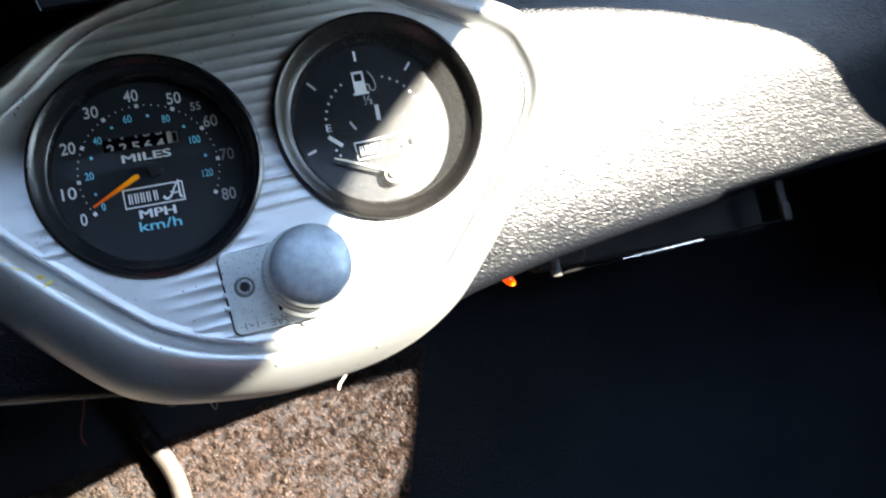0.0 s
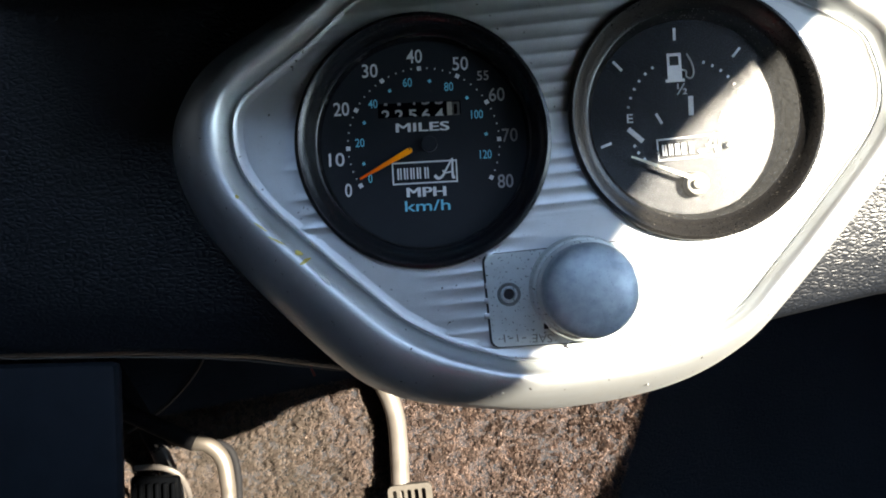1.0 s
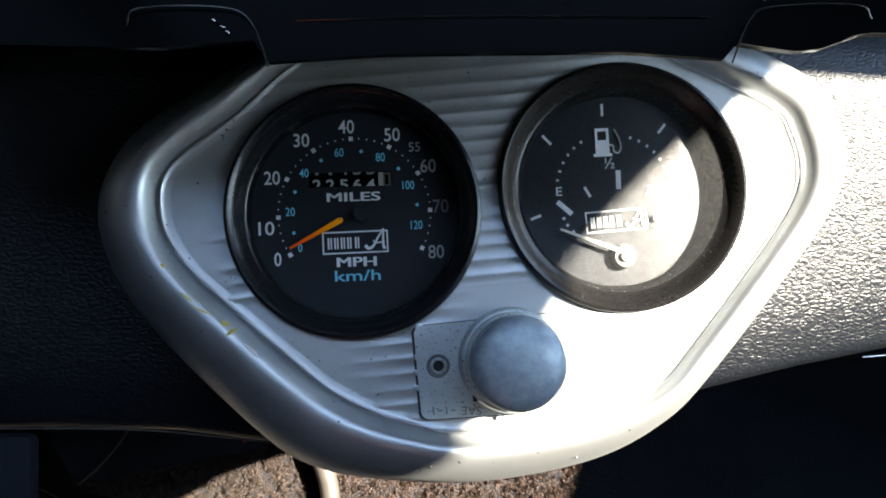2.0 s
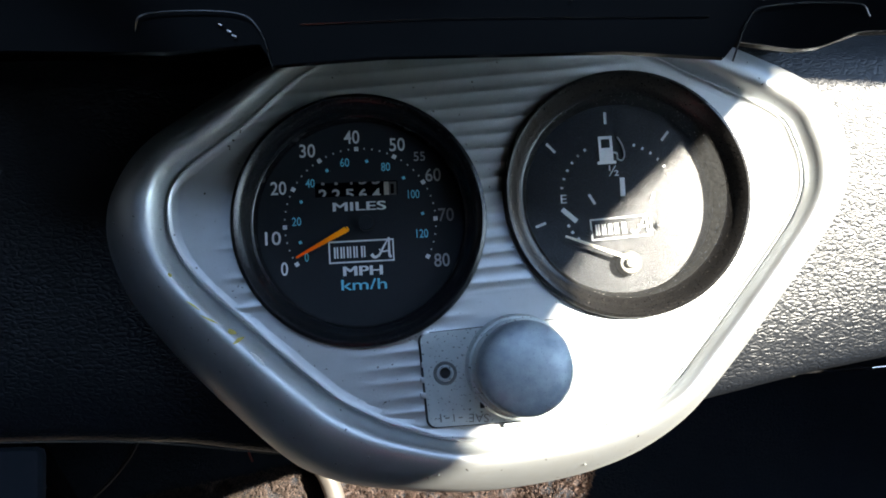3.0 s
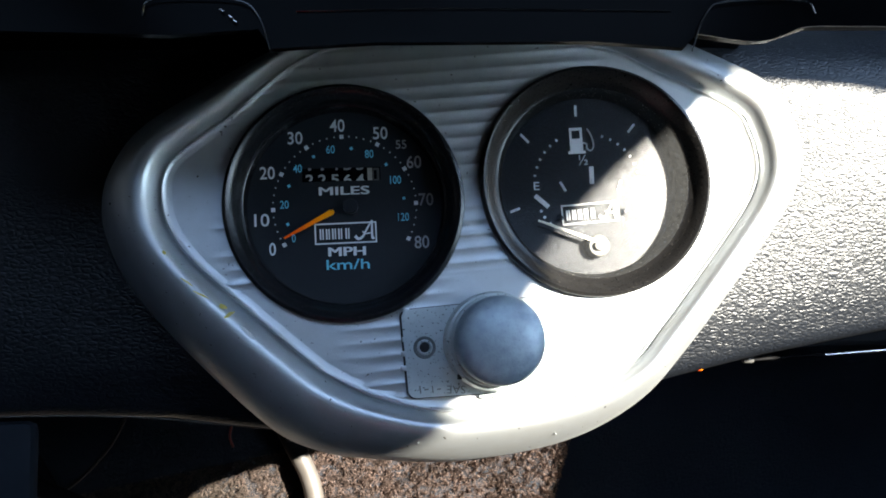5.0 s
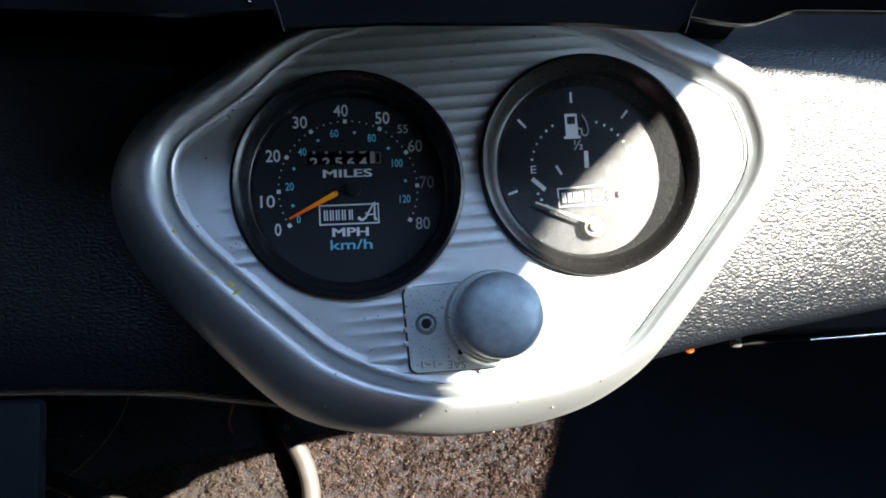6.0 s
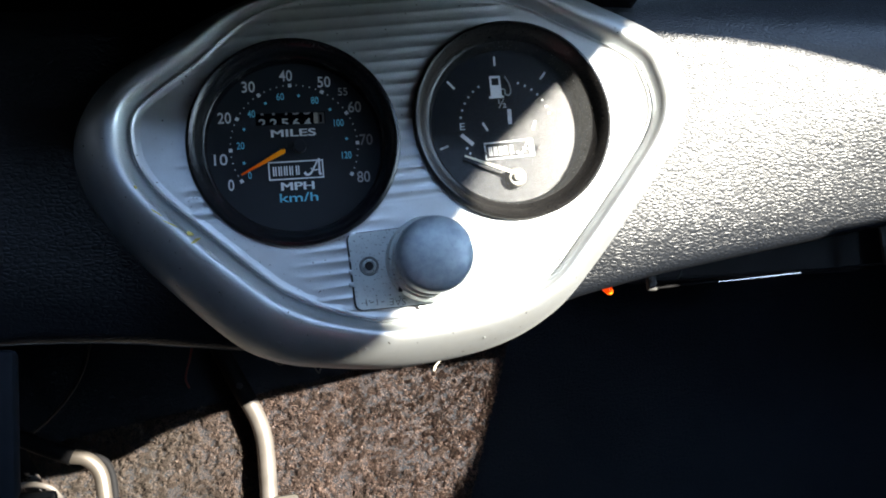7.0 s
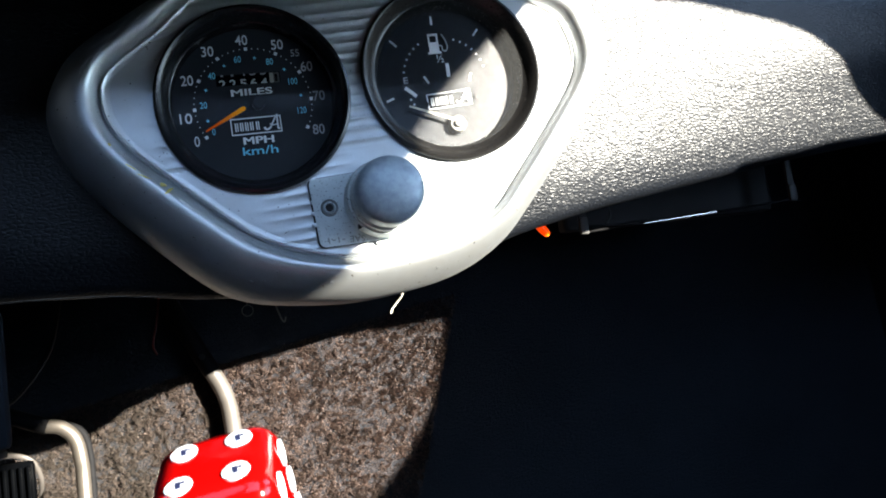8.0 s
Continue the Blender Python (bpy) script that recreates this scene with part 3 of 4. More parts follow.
for x, z, w in ((0.020, -0.093, 0.0013), (0.026, -0.0935, 0.0010), (0.033, -0.0905, 0.0008), (0.060, -0.0985, 0.0009), (-0.066, 0.004, 0.0012), (-0.0665, 0.0005, 0.0008), (0.118, -0.097, 0.0008), (0.124, -0.0945, 0.0006)):
    d = 1.0
    for a0, b0 in zip(inner, outer):
        for k in range(21):
            q = a0.lerp(b0, k / 20)
            if (q.x - x) ** 2 + (q.y - z) ** 2 < d:
                d, tt = (q.x - x) ** 2 + (q.y - z) ** 2, k / 20
    hh = float(np.interp(tt, [p[0] for p in RIM_PROFILE[:-1]], [p[1] for p in RIM_PROFILE[:-1]]))
    part("dent", moved(lathe([(w * 0.5, -0.0006), (w * 0.42, 0.0002), (w * 0.2, 0.0003), (0, 0.0003)], 10), x, z, hh), DULLZINC, panel, "small dull dent")


# ---- gauges ----
def ring_pos(c_angle, r):
    return r * math.cos(radians(c_angle)), r * math.sin(radians(c_angle))


def gauge(name, at, label, profile, dial_r, dial_mat, glass_h, glass_r, glass_mat, rim_mat=BEZEL):
    g = thing(name, face_frame(*at), label, "gauge", "dashboard gauges")
    part("bezel", lathe(profile, 96), rim_mat, g, "scuffed black plastic bezel ring")
    part("dial", lathe([(dial_r, -0.004), (dial_r, 0.0), (0, 0.0)], 72), dial_mat, g, "black printed dial", smooth=False)
    gl = part("glass", lathe([(0, glass_h), (glass_r, glass_h)], 72), glass_mat, g, "flat cover glass", smooth=False)
    gl.visible_shadow = False
    return g


def print_on(g, name, bm, mat, x, y, turn=0.0, z=0.0004, label=""):
    return part(name, moved(bm, x, y, z, turn), mat, g, label, smooth=False)


def bar(w, h, t=0.0003):
    return box(0, 0, 0, w, h, t)


speedo = gauge("speedometer", SPEEDO, "round black speedometer with orange needle at zero", [(0.0490, 0.002), (0.0502, 0.0106), (0.0508, 0.0114), (0.0511, 0.0128), (0.0507, 0.0142), (0.0494, 0.0149), (0.0478, 0.0142), (0.0460, 0.0118), (0.0444, 0.0088), (0.0437, 0.0070), (0.0430, 0.0066), (0.0426, 0.0050), (0.0422, 0.0)], 0.0432, DIAL, 0.0064, 0.0429, GLASS)
SX, SZ = SPEEDO
TILT_S = 1.0
for k, s in enumerate(("0", "10", "20", "30", "40", "50", "60", "70", "80")):
    a = 212.0 - 30.0 * k
    x, y = ring_pos(a, 0.0310)
    print_on(speedo, "scale_mark", bar(0.0017, 0.0017), WHITE, x, y, a)
NUMERALS = (("0", 0.0000, -0.0155), ("10", -0.0045, -0.0028), ("20", -0.0020, 0.0179), ("30", 0.0101, 0.0333), ("40", 0.0285, 0.0387), ("50", 0.0473, 0.0352), ("60", 0.0619, 0.0221), ("70", 0.0668, 0.0053), ("80", 0.0645, -0.0135))
for s, x, y in NUMERALS:
    # 60, 70 and 80 are dimmed in colour: glass haze, and wear on 70
    print_on(speedo, "numeral", fit_text(s, 0.0064 if len(s) > 1 else 0.0028, 0.0055, 0.00004), {"70": GHOST, "60": DIGIT, "80": DIGIT}.get(s, WHITE), x - SX, y - SZ, TILT_S)
print_on(speedo, "numeral", fit_text("55", 0.0047, 0.0038), DIGIT, 0.0564 - SX, 0.0300 - SZ, TILT_S)
for k in range(41):
    if k % 5:
        x, y = ring_pos(212.0 - 30.0 * k / 5, 0.0311)
        print_on(speedo, "scale_dot", bar(0.0006, 0.0006), DIGIT, x, y)
for s, x, y in (("0", 0.0091, -0.0109), ("20", 0.0052, 0.0039), ("40", 0.0110, 0.0197), ("60", 0.0254, 0.0281), ("80", 0.0423, 0.0259), ("100", 0.0536, 0.0142), ("120", 0.0567, -0.0023)):
    print_on(speedo, "numeral", fit_text(s, (0.0016, 0.0037, 0.0048)[len(s) - 1], 0.0035, 0.00002), CYAN, x - SX, y - SZ, TILT_S)
for k in range(6):
    x, y = ring_pos(196.8 - 37.9 * k, 0.0259)
    print_on(speedo, "scale_mark", bar(0.0012, 0.0012), CYAN, x, y, 30)
print_on(speedo, "lettering", doubled(fit_text("MILES", 0.0216, 0.0036), 0.0004), WHITE, 0.0309 - SX, 0.0097 - SZ, TILT_S)
print_on(speedo, "lettering", doubled(fit_text("MPH", 0.0158, 0.0038), 0.0005), WHITE, 0.0317 - SX, -0.0170 - SZ, TILT_S)
print_on(speedo, "lettering", fit_text("km/h", 0.0186, 0.0044, 0.00004), CYAN, 0.0323 - SX, -0.0226 - SZ, TILT_S)


def badge(g, cx, cy, w, h, turn):
    """A framed badge; its brand lettering is left as plain bars."""
    m = 0.0006
    f = [(-w / 2, -h / 2), (w / 2, -h / 2), (w / 2, h / 2), (-w / 2, h / 2)]
    i = [(-w / 2 + m, -h / 2 + m), (w / 2 - m, -h / 2 + m), (w / 2 - m, h / 2 - m), (-w / 2 + m, h / 2 - m)]
    b = print_on(g, "badge", plate(f, 0.0003, [i]), WHITE, cx, cy, turn, 0.0002, "white outlined badge")
    for k in range(5):
        # each letter stands as a pair of plain bars
        for off, ww in ((0.0, 0.0007), (0.00115, 0.0006)):
            q = pose(0, 0, 0, 0, 0, turn) @ Vector((-w * 0.42 + k * 0.00265 + off + ww / 2 + (0.0005 if k == 4 else 0), -0.0002, 0))
            part("plain_bar", moved(bar(ww, h * 0.50), cx + q.x, cy + q.y, 0.0004, turn), WHITE, g, smooth=False)
    swash = tube([(w * 0.15, -h * 0.16, 0), (w * 0.20, -h * 0.30, 0), (w * 0.27, -h * 0.20, 0), (w * 0.34, h * 0.14, 0), (w * 0.43, h * 0.56, 0)], (0.0007, 0.0003), 6, 0.4)
    tube([(w * 0.43, h * 0.56, 0), (w * 0.425, 0.0, 0), (w * 0.43, -h * 0.28, 0), (w * 0.46, -h * 0.26, 0)], (0.0004, 0.0006), 6, 0.4, swash)
    tube([(w * 0.27, h * 0.05, 0), (w * 0.32, -h * 0.06, 0), (w * 0.44, -h * 0.02, 0)], 0.0003, 6, 0.4, swash)
    part("plain_swash", moved(swash, cx, cy, 0.0004, turn), WHITE, g, smooth=False)


badge(speedo, 0.0315 - SX, -0.0090 - SZ, 0.0268, 0.0092, 1.5)
odo = part("odometer", moved(plate([(-0.0170, -0.0029), (0.0170, -0.0029), (0.0170, 0.0029), (-0.0170, 0.0029)], 0.0002), 0.0300 - SX, 0.0169 - SZ, 0.0001, TILT_S), GLOSS, speedo, "black odometer window with white digits", smooth=False)
for k, s in enumerate("22564"):
    # the wheels stand between two digits: the lower row is cut by the window's sill, the upper row by its head
    for body, z, z0, z1, mat in ((s, 0.0147, 0.0141, 0.0198, DIGIT), ("11455"[k], 0.0210, 0.0141, 0.0198, GHOST)):
        dg = fit_text(body, 0.0034 if body != "1" else 0.0013, 0.0044, 0.0001, 0.0001)
        moved(dg, 0.0162 + 0.0055 * k - SX, z - SZ, 0.0005, TILT_S)
        for level, way in ((z0, -1), (z1, 1)):
            bmesh.ops.bisect_plane(dg, geom=dg.verts[:] + dg.edges[:] + dg.faces[:], plane_co=(0, level - SZ, 0), plane_no=(0, way, 0), clear_outer=True)
        part("digit", dg, mat, odo, smooth=False)
part("digit_wheel", moved(bar(0.0020, 0.0054), 0.0424 - SX, 0.0169 - SZ, 0.0004, TILT_S), material("tenths_wheel", (0.30, 0.28, 0.23), 0.6, noise_scale=600, noise_mix=0.6), odo, smooth=False)
part("digit_wheel", moved(bar(0.0030, 0.0054), 0.0450 - SX, 0.0169 - SZ, 0.0004, TILT_S), material("tenths_wheel_shaded_side", (0.05, 0.047, 0.04), 0.6, noise_scale=600, noise_mix=0.6), odo, smooth=False)
part("digit", moved(fit_text("1", 0.0014, 0.0040, 0.0002, 0.0001), 0.0448 - SX, 0.0166 - SZ, 0.0008, TILT_S), BLACK, odo, smooth=False)


def needle(g, name, x0, y0, x1, y1, w0, w1, z, mat, label):
    dx, dy = x1 - x0, y1 - y0
    n = math.hypot(dx, dy)
    nx_, ny_ = -dy / n, dx / n
    pts = [(x0 + nx_ * w0, y0 + ny_ * w0), (x0 - nx_ * w0, y0 - ny_ * w0), (x1 - nx_ * w1, y1 - ny_ * w1), (x1 + nx_ * w1, y1 + ny_ * w1)]
    # rounded butt end
    a0 = math.atan2(-dy, -dx)
    butt = [(x0 + w0 * math.cos(a0 + radians(a)), y0 + w0 * math.sin(a0 + radians(a))) for a in range(60, -61, -20)]
    return part(name, moved(plate(pts[:1] + [q for q in butt] + pts[1:], 0.0009), 0, 0, z), mat, g, label, smooth=False)


needle(speedo, "needle", 0.0256 - SX, -0.0003 - SZ, 0.0052 - SX, -0.0113 - SZ, 0.0012, 0.0004, 0.0035, ORANGE, "orange pointer needle")
part("needle_hub", moved(lathe([(0.0032, 0), (0.0032, 0.0036), (0.0029, 0.0039), (0, 0.0039)], 28), 0.0338 - SX, 0.0024 - SZ), DIAL, speedo, "black needle hub")

fuel = gauge("fuel_gauge", FUEL, "round black fuel gauge with needle below empty", [(0.0490, 0.002), (0.0501, 0.0106), (0.0507, 0.0114), (0.0509, 0.0128), (0.0505, 0.0141), (0.0492, 0.0147), (0.0474, 0.0136), (0.0456, 0.0110), (0.0432, 0.0087), (0.0423, 0.0083)], 0.0400, FUELDIAL, 0.0084, 0.0424, DUSTY, DUSTBEZEL)
FX, FZ = FUEL
part("inner_wall", lathe([(0.0423, 0.0083), (0.0415, 0.0070), (0.0404, 0.0030), (0.0398, -0.0002)], 96), DUSTWALL, fuel, "dusty grey inner wall of the case")


def stroke(g, x0, y0, x1, y1, w, mat=WHITE, name="scale_mark"):
    a = math.degrees(math.atan2(y1 - y0, x1 - x0))
    return print_on(g, name, bar(math.hypot(x1 - x0, y1 - y0), w), mat, (x0 + x1) / 2 - FX, (y0 + y1) / 2 - FZ, a)


for q in ((0.1352, 0.0470, 0.1352, 0.0420, 0.0011), (0.1588, 0.0345, 0.1618, 0.0382, 0.0010), (0.1098, 0.0340, 0.1134, 0.0302, 0.0011), (0.1040, -0.0010, 0.1083, 0.0006, 0.0011), (0.1153, 0.0062, 0.1212, 0.0010, 0.0020),
          (0.1412, 0.0190, 0.1412, 0.0112, 0.0020), (0.1268, 0.0122, 0.1292, 0.0080, 0.0011), (0.1545, 0.0125, 0.1528, 0.0080, 0.0011)):
    stroke(fuel, *q)
for a0, a1, n, r in ((169.4, 124.5, 6, 0.0248), (72.7, 14.5, 7, 0.0231)):
    for k in range(n):
        a = a0 + (a1 - a0) * k / (n - 1)
        x, y = ring_pos(a, r)
        print_on(fuel, "scale_dot", bar(0.0011, 0.0009), WHITE, x, y, a)
print_on(fuel, "lettering", text_mesh("E", 0.0052, stretch=1.2), WHITE, 0.1160 - FX, 0.0103 - FZ, 1)
print_on(fuel, "lettering", text_mesh("\u00bd", 0.0064, stretch=1.0), WHITE, 0.1378 - FX, 0.0218 - FZ, 1)
pump = print_on(fuel, "pump_symbol", plate([(0.0, 0.0), (0.0078, 0.0), (0.0078, 0.0012), (0.0068, 0.0012), (0.0068, 0.0118), (0.0010, 0.0118), (0.0010, 0.0012), (0.0, 0.0012)], 0.0003, [[(0.0020, 0.0068), (0.0058, 0.0068), (0.0058, 0.0106), (0.0020, 0.0106)]]), WHITE, 0.1312 - FX, 0.0248 - FZ, 2, 0.0002, "white fuel pump symbol")
print_on(fuel, "hose_symbol", tube([(0.0068, 0.0048, 0), (0.0085, 0.0042, 0), (0.0086, 0.0020, 0), (0.0104, 0.0012, 0), (0.0116, 0.0034, 0), (0.0110, 0.0075, 0), (0.0092, 0.0112, 0)], 0.0007, 6, 0.4), WHITE, 0.1312 - FX, 0.0248 - FZ, 2)
badge(fuel, 0.1398 - FX, -0.0020 - FZ, 0.0258, 0.0090, 4)
needle(fuel, "needle", 0.1405 - FX, -0.0150 - FZ, 0.1155 - FX, -0.0055 - FZ, 0.0008, 0.0004, 0.004, CREAM, "thin cream pointer needle")
part("needle_hub", moved(lathe([(0.0050, 0), (0.0050, 0.0036), (0.0042, 0.0046), (0.0024, 0.0048), (0.0020, 0.0062), (0, 0.0066)], 40), 0.1420 - FX, -0.0172 - FZ), material("grey_hub", (0.16, 0.155, 0.14), 0.5), fuel, "grey needle hub cap")
for x, y in ((0.1262, -0.0040), (0.1552, -0.0016)):
    part("rivet", moved(lathe([(0.0014, 0), (0.0014, 0.0006), (0.0006, 0.001), (0, 0.001)], 16), x - FX, y - FZ), FUELDIAL, fuel)
for x, y in ((0.1178, -0.0008), (0.1193, -0.0036), (0.1217, -0.0064)):
    part("scale_dot", moved(bar(0.0011, 0.0011), x - FX, y - FZ, 0.0004, 40), WHITE, fuel, smooth=False)

# ---- push knob on its zinc plate ----
KX, KZ = 0.0925, -0.0576
knob = thing("rotary_knob", face_frame(KX, KZ, 0.0115), "worn grey domed metal knob on a zinc plate", "knob")
plate_out = [(x - KX + 0.0034 * math.cos(radians(a)), z - KZ + 0.0034 * math.sin(radians(a))) for x, z, a0 in ((0.1090, -0.0430, 0), (0.0578, -0.0468, 90), (0.0600, -0.0768, 180), (0.1090, -0.0750, 270)) for a in range(a0, a0 + 91, 18)]
part("seam", moved(plate([(q[0] * 1.014 - 0.0004, q[1] * 1.02) for q in plate_out], 0.0005), 0, 0, 0.0001), MATT, knob, "dark grime line round the plate", smooth=False)
part("plate", plate(plate_out, 0.0011, [[(0.0638 - KX + 0.0022 * math.cos(2 * math.pi * k / 16), -0.0594 - KZ + 0.0022 * math.sin(2 * math.pi * k / 16)) for k in range(16)]]), ZINC, knob, "speckled zinc backing plate", smooth=False)
part("eyelet", moved(lathe([(0.0020, -0.004), (0.0021, 0.0012), (0.0025, 0.0021), (0.0031, 0.0020), (0.0034, 0.0012)], 28), 0.0638 - KX, -0.0594 - KZ), ZINC, knob, "hollow eyelet rivet")
part("washer", moved(lathe([(0.0033, 0.0013), (0.0044, 0.0015), (0.0048, 0.0010)], 28), 0.0638 - KX, -0.0594 - KZ), DULLZINC, knob, "dirty grey washer")
# a black disc puts in the shade inside the eyelet
part("eyelet_hole", moved(lathe([(0.0021, 0.0), (0, 0.0)], 20), 0.0638 - KX, -0.0594 - KZ, 0.0004), MATT, knob, smooth=False)
part("collar", lathe([(0.0208, 0.0008), (0.0206, 0.0080), (0.0198, 0.0096), (0.0188, 0.0100), (0.0186, 0.0128), (0.0172, 0.0136), (0.0160, 0.0165)], 56), ZINC, knob, "grey metal collar")
part("cap", lathe([(0.0160, 0.0160), (0.0174, 0.0166), (0.0178, 0.0182), (0.0178, 0.0272), (0.0174, 0.0294), (0.0162, 0.0311), (0.0130, 0.0326), (0.0090, 0.0337), (0.0045, 0.0343), (0, 0.0345)], 64), KNOB, knob, "domed grey cap")
# not cut in: a black block gives the slot's darkness
part("slot", box(-0.0150, -0.0128, 0.0070, 0.0016, 0.0050, 0.0030, rot=None), MATT, knob, "dark slot in the collar", smooth=False)
part("tab", box(-0.0040, 0.0183, 0.0014, 0.0062, 0.0024, 0.0012, 0.0004, pose(0, 0, 0, 0, 0, 6)), MATT, knob, "dark bent tab behind the collar")
part("torn_edge", plate([(-0.006, -0.0222), (0.002, -0.0218), (0.0035, -0.0228), (0.001, -0.0236), (-0.001, -0.0230), (-0.0035, -0.0238), (-0.0062, -0.0232)], 0.0012), ZINC, knob, "ragged edge of the plate", smooth=False)
stamp = text_mesh("SAE", 0.0048, 0.0001, 1.05)
part("stamping", moved(stamp, 0.0765 - KX, -0.0770 - KZ, 0.00115, 178), STAMP, knob, smooth=False)
for k in range(4):
    part("plain_bar", moved(bar((0.0006, 0.0018, 0.0005, 0.0016)[k], (0.0032, 0.0006, 0.0030, 0.0005)[k]), 0.0615 - KX + 0.0026 * k, -0.0768 - KZ, 0.0011, 6), STAMP, knob, smooth=False)

# ---- black moulded tray over the dash ----
tray = thing("dash_tray", face_frame(0, 0), "glossy black moulded plastic tray overhanging the dashboard", "tray")
lip = [(-0.16, 0.044), (-0.02, 0.040), (0.008, 0.042), (0.012, 0.0355), (0.045, 0.0375), (0.115, 0.0378), (0.146, 0.0355), (0.150, 0.040), (0.158, 0.0388), (0.168, 0.0375), (0.175, 0.0382), (0.181, 0.0402), (0.188, 0.0425), (0.225, 0.0425), (0.225, 0.100), (-0.16, 0.100)]
part("front_lip", moved(plate(lip, 0.003), 0, 0, 0.109), GLOSS, tray, "glossy black hanging lip", smooth=False)
for pts in ([(0.148, 0.034, 0.113), (0.153, 0.046, 0.114), (0.160, 0.0505, 0.114), (0.186, 0.051, 0.114), (0.191, 0.047, 0.113)], [(0.012, 0.034, 0.113), (0.008, 0.046, 0.114), (0.0, 0.051, 0.114), (-0.024, 0.051, 0.114), (-0.028, 0.046, 0.113)],
            [(0.158, 0.052, 0.114), (0.164, 0.056, 0.114), (0.222, 0.057, 0.114)], [(0.10, 0.053, 0.114), (0.105, 0.060, 0.114)]):
    part("moulded_edge", tube(pts, 0.0003, 6), EDGE, tray, "thin rounded moulding")
part("loose_thread", tube([(0.150, 0.0398, 0.113), (0.158, 0.0386, 0.113), (0.168, 0.0373, 0.113), (0.175, 0.038, 0.113), (0.181, 0.040, 0.113), (0.188, 0.0423, 0.113), (0.205, 0.0424, 0.113), (0.225, 0.0423, 0.113)], 0.00012, 5), FLAX, tray, "thin frayed thread")
# chrome bits put in for a glint on the lip
for x, z in ((-0.0032, 0.0475), (-0.0006, 0.0455), (0.0008, 0.0440)):
    part("clip", box(x, z, 0.1135, 0.0016, 0.0007, 0.0008, 0.0002, pose(0, 0, 0, 0, 0, -35)), CHROME, tray, "small chrome bit standing in for a glint")
# a streak of light on the lip, put in as a paler line
part("moulded_rib", tube([(0.02, 0.0475, 0.1125), (0.07, 0.0485, 0.1128), (0.142, 0.0478, 0.1125)], 0.0003, 6, 0.5), EDGE, tray)
# out of view; deepened to keep sky light off the upper panel
shelf = bmesh.new()
box(0.03, 0.092, 0.085, 0.38, 0.004, 0.27, 0.001, pose(0, 0, 0, -6, 0, 0), shelf)
part("shelf", shelf, GLOSS, tray, smooth=False)

def torus(R, r, segs=96, n=16, squash=1.0):
    bm = bmesh.new()
    rg = []
    for i in range(segs):
        a = 2 * math.pi * i / segs
        rg.append([bm.verts.new(((R + r * math.cos(2 * math.pi * k / n)) * math.cos(a), (R + r * math.cos(2 * math.pi * k / n)) * math.sin(a), r * squash * math.sin(2 * math.pi * k / n))) for k in range(n)])
    for i in range(segs):
        a, b = rg[i], rg[(i + 1) % segs]
        for k in range(n):
            bm.faces.new((a[k], a[(k + 1) % n], b[(k + 1) % n], b[k]))
    return bm


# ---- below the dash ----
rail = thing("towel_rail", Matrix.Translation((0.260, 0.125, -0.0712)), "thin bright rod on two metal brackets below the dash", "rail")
# the rod's near-black colour puts in the shadow of the dash
part("rod", tube([(0.0, 0, -0.0002), (0.086, 0, 0.0033), (0.172, 0, 0.0080)], 0.0010, 10), DULL, rail, "rod coloured dark for the dash's shadow")
# sunlight on the rod's middle is put in as a chrome length
part("sleeve", tube([(0.0471, 0, 0.0015), (0.075, 0, 0.0028), (0.1065, 0, 0.0044)], (0.0011, 0.0018), 10), CHROME, rail, "bright stretch of rod, sunlight put in as chrome")
for x, z0, z1 in ((0.0, 0.034, -0.0018), (0.1728, 0.052, 0.0068)):
    part("bracket", box(x, 0, (z0 + z1) / 2, 0.0062, 0.003, z0 - z1, 0.0012), STRAP, rail, "grey metal strap")
    part("bracket_foot", box(x, -0.001, z1 + 0.006, 0.0072, 0.0045, 0.013, 0.0018), STRAP, rail, "folded end of the strap")
part("backing", box(0.09, 0.045, 0.034, 0.180, 0.016, 0.056, 0.003), MATT, rail, "black box behind the rod", smooth=False)
part("hook", tube([(0.019, 0.002, 0.022), (0.0225, 0.002, 0.016), (0.0228, 0.002, 0.010), (0.0195, 0.002, 0.005)], 0.0007, 6), STRAP, rail, "small bent wire hook")
lamp = thing("indicator_lamp", Matrix.Translation((0.2172, 0.090, -0.0715)) @ pose(0, 0, 0, 0, -38, 0), "small amber indicator lamp glowing under the dash", "lamp")
part("lens", lathe([(0.0029, 0.014), (0.0029, 0.0), (0.0027, -0.0014), (0.0024, -0.0022)], 24), LAMP, lamp, "amber lens")
part("lens_tip", lathe([(0.0024, -0.0022), (0.0020, -0.0036), (0.0010, -0.0044), (0, -0.0046)], 24), LAMPTIP, lamp, "brightly lit tip of the lens")
part("socket", lathe([(0.007, 0.035), (0.007, 0.010), (0.0029, 0.010)], 24), BLACK, lamp)

# ---- pedals ----
gas = thing("accelerator_pedal", Matrix.Translation((-0.01, 0.292, -0.2)), "cream accelerator pedal arm with small ribbed pad", "pedal", "pedals")
part("arm", tube([(-0.0034, 0, 0.0664), (0.0034, 0, 0.0520), (0.0074, 0, 0.0375), (0.0088, 0, 0.0220), (0.0094, -0.001, 0.0050), (0.0097, -0.003, -0.0100), (0.0100, -0.004, -0.024)], 0.0069, 14, 1.0), PEDAL, gas, "bent cream painted arm")
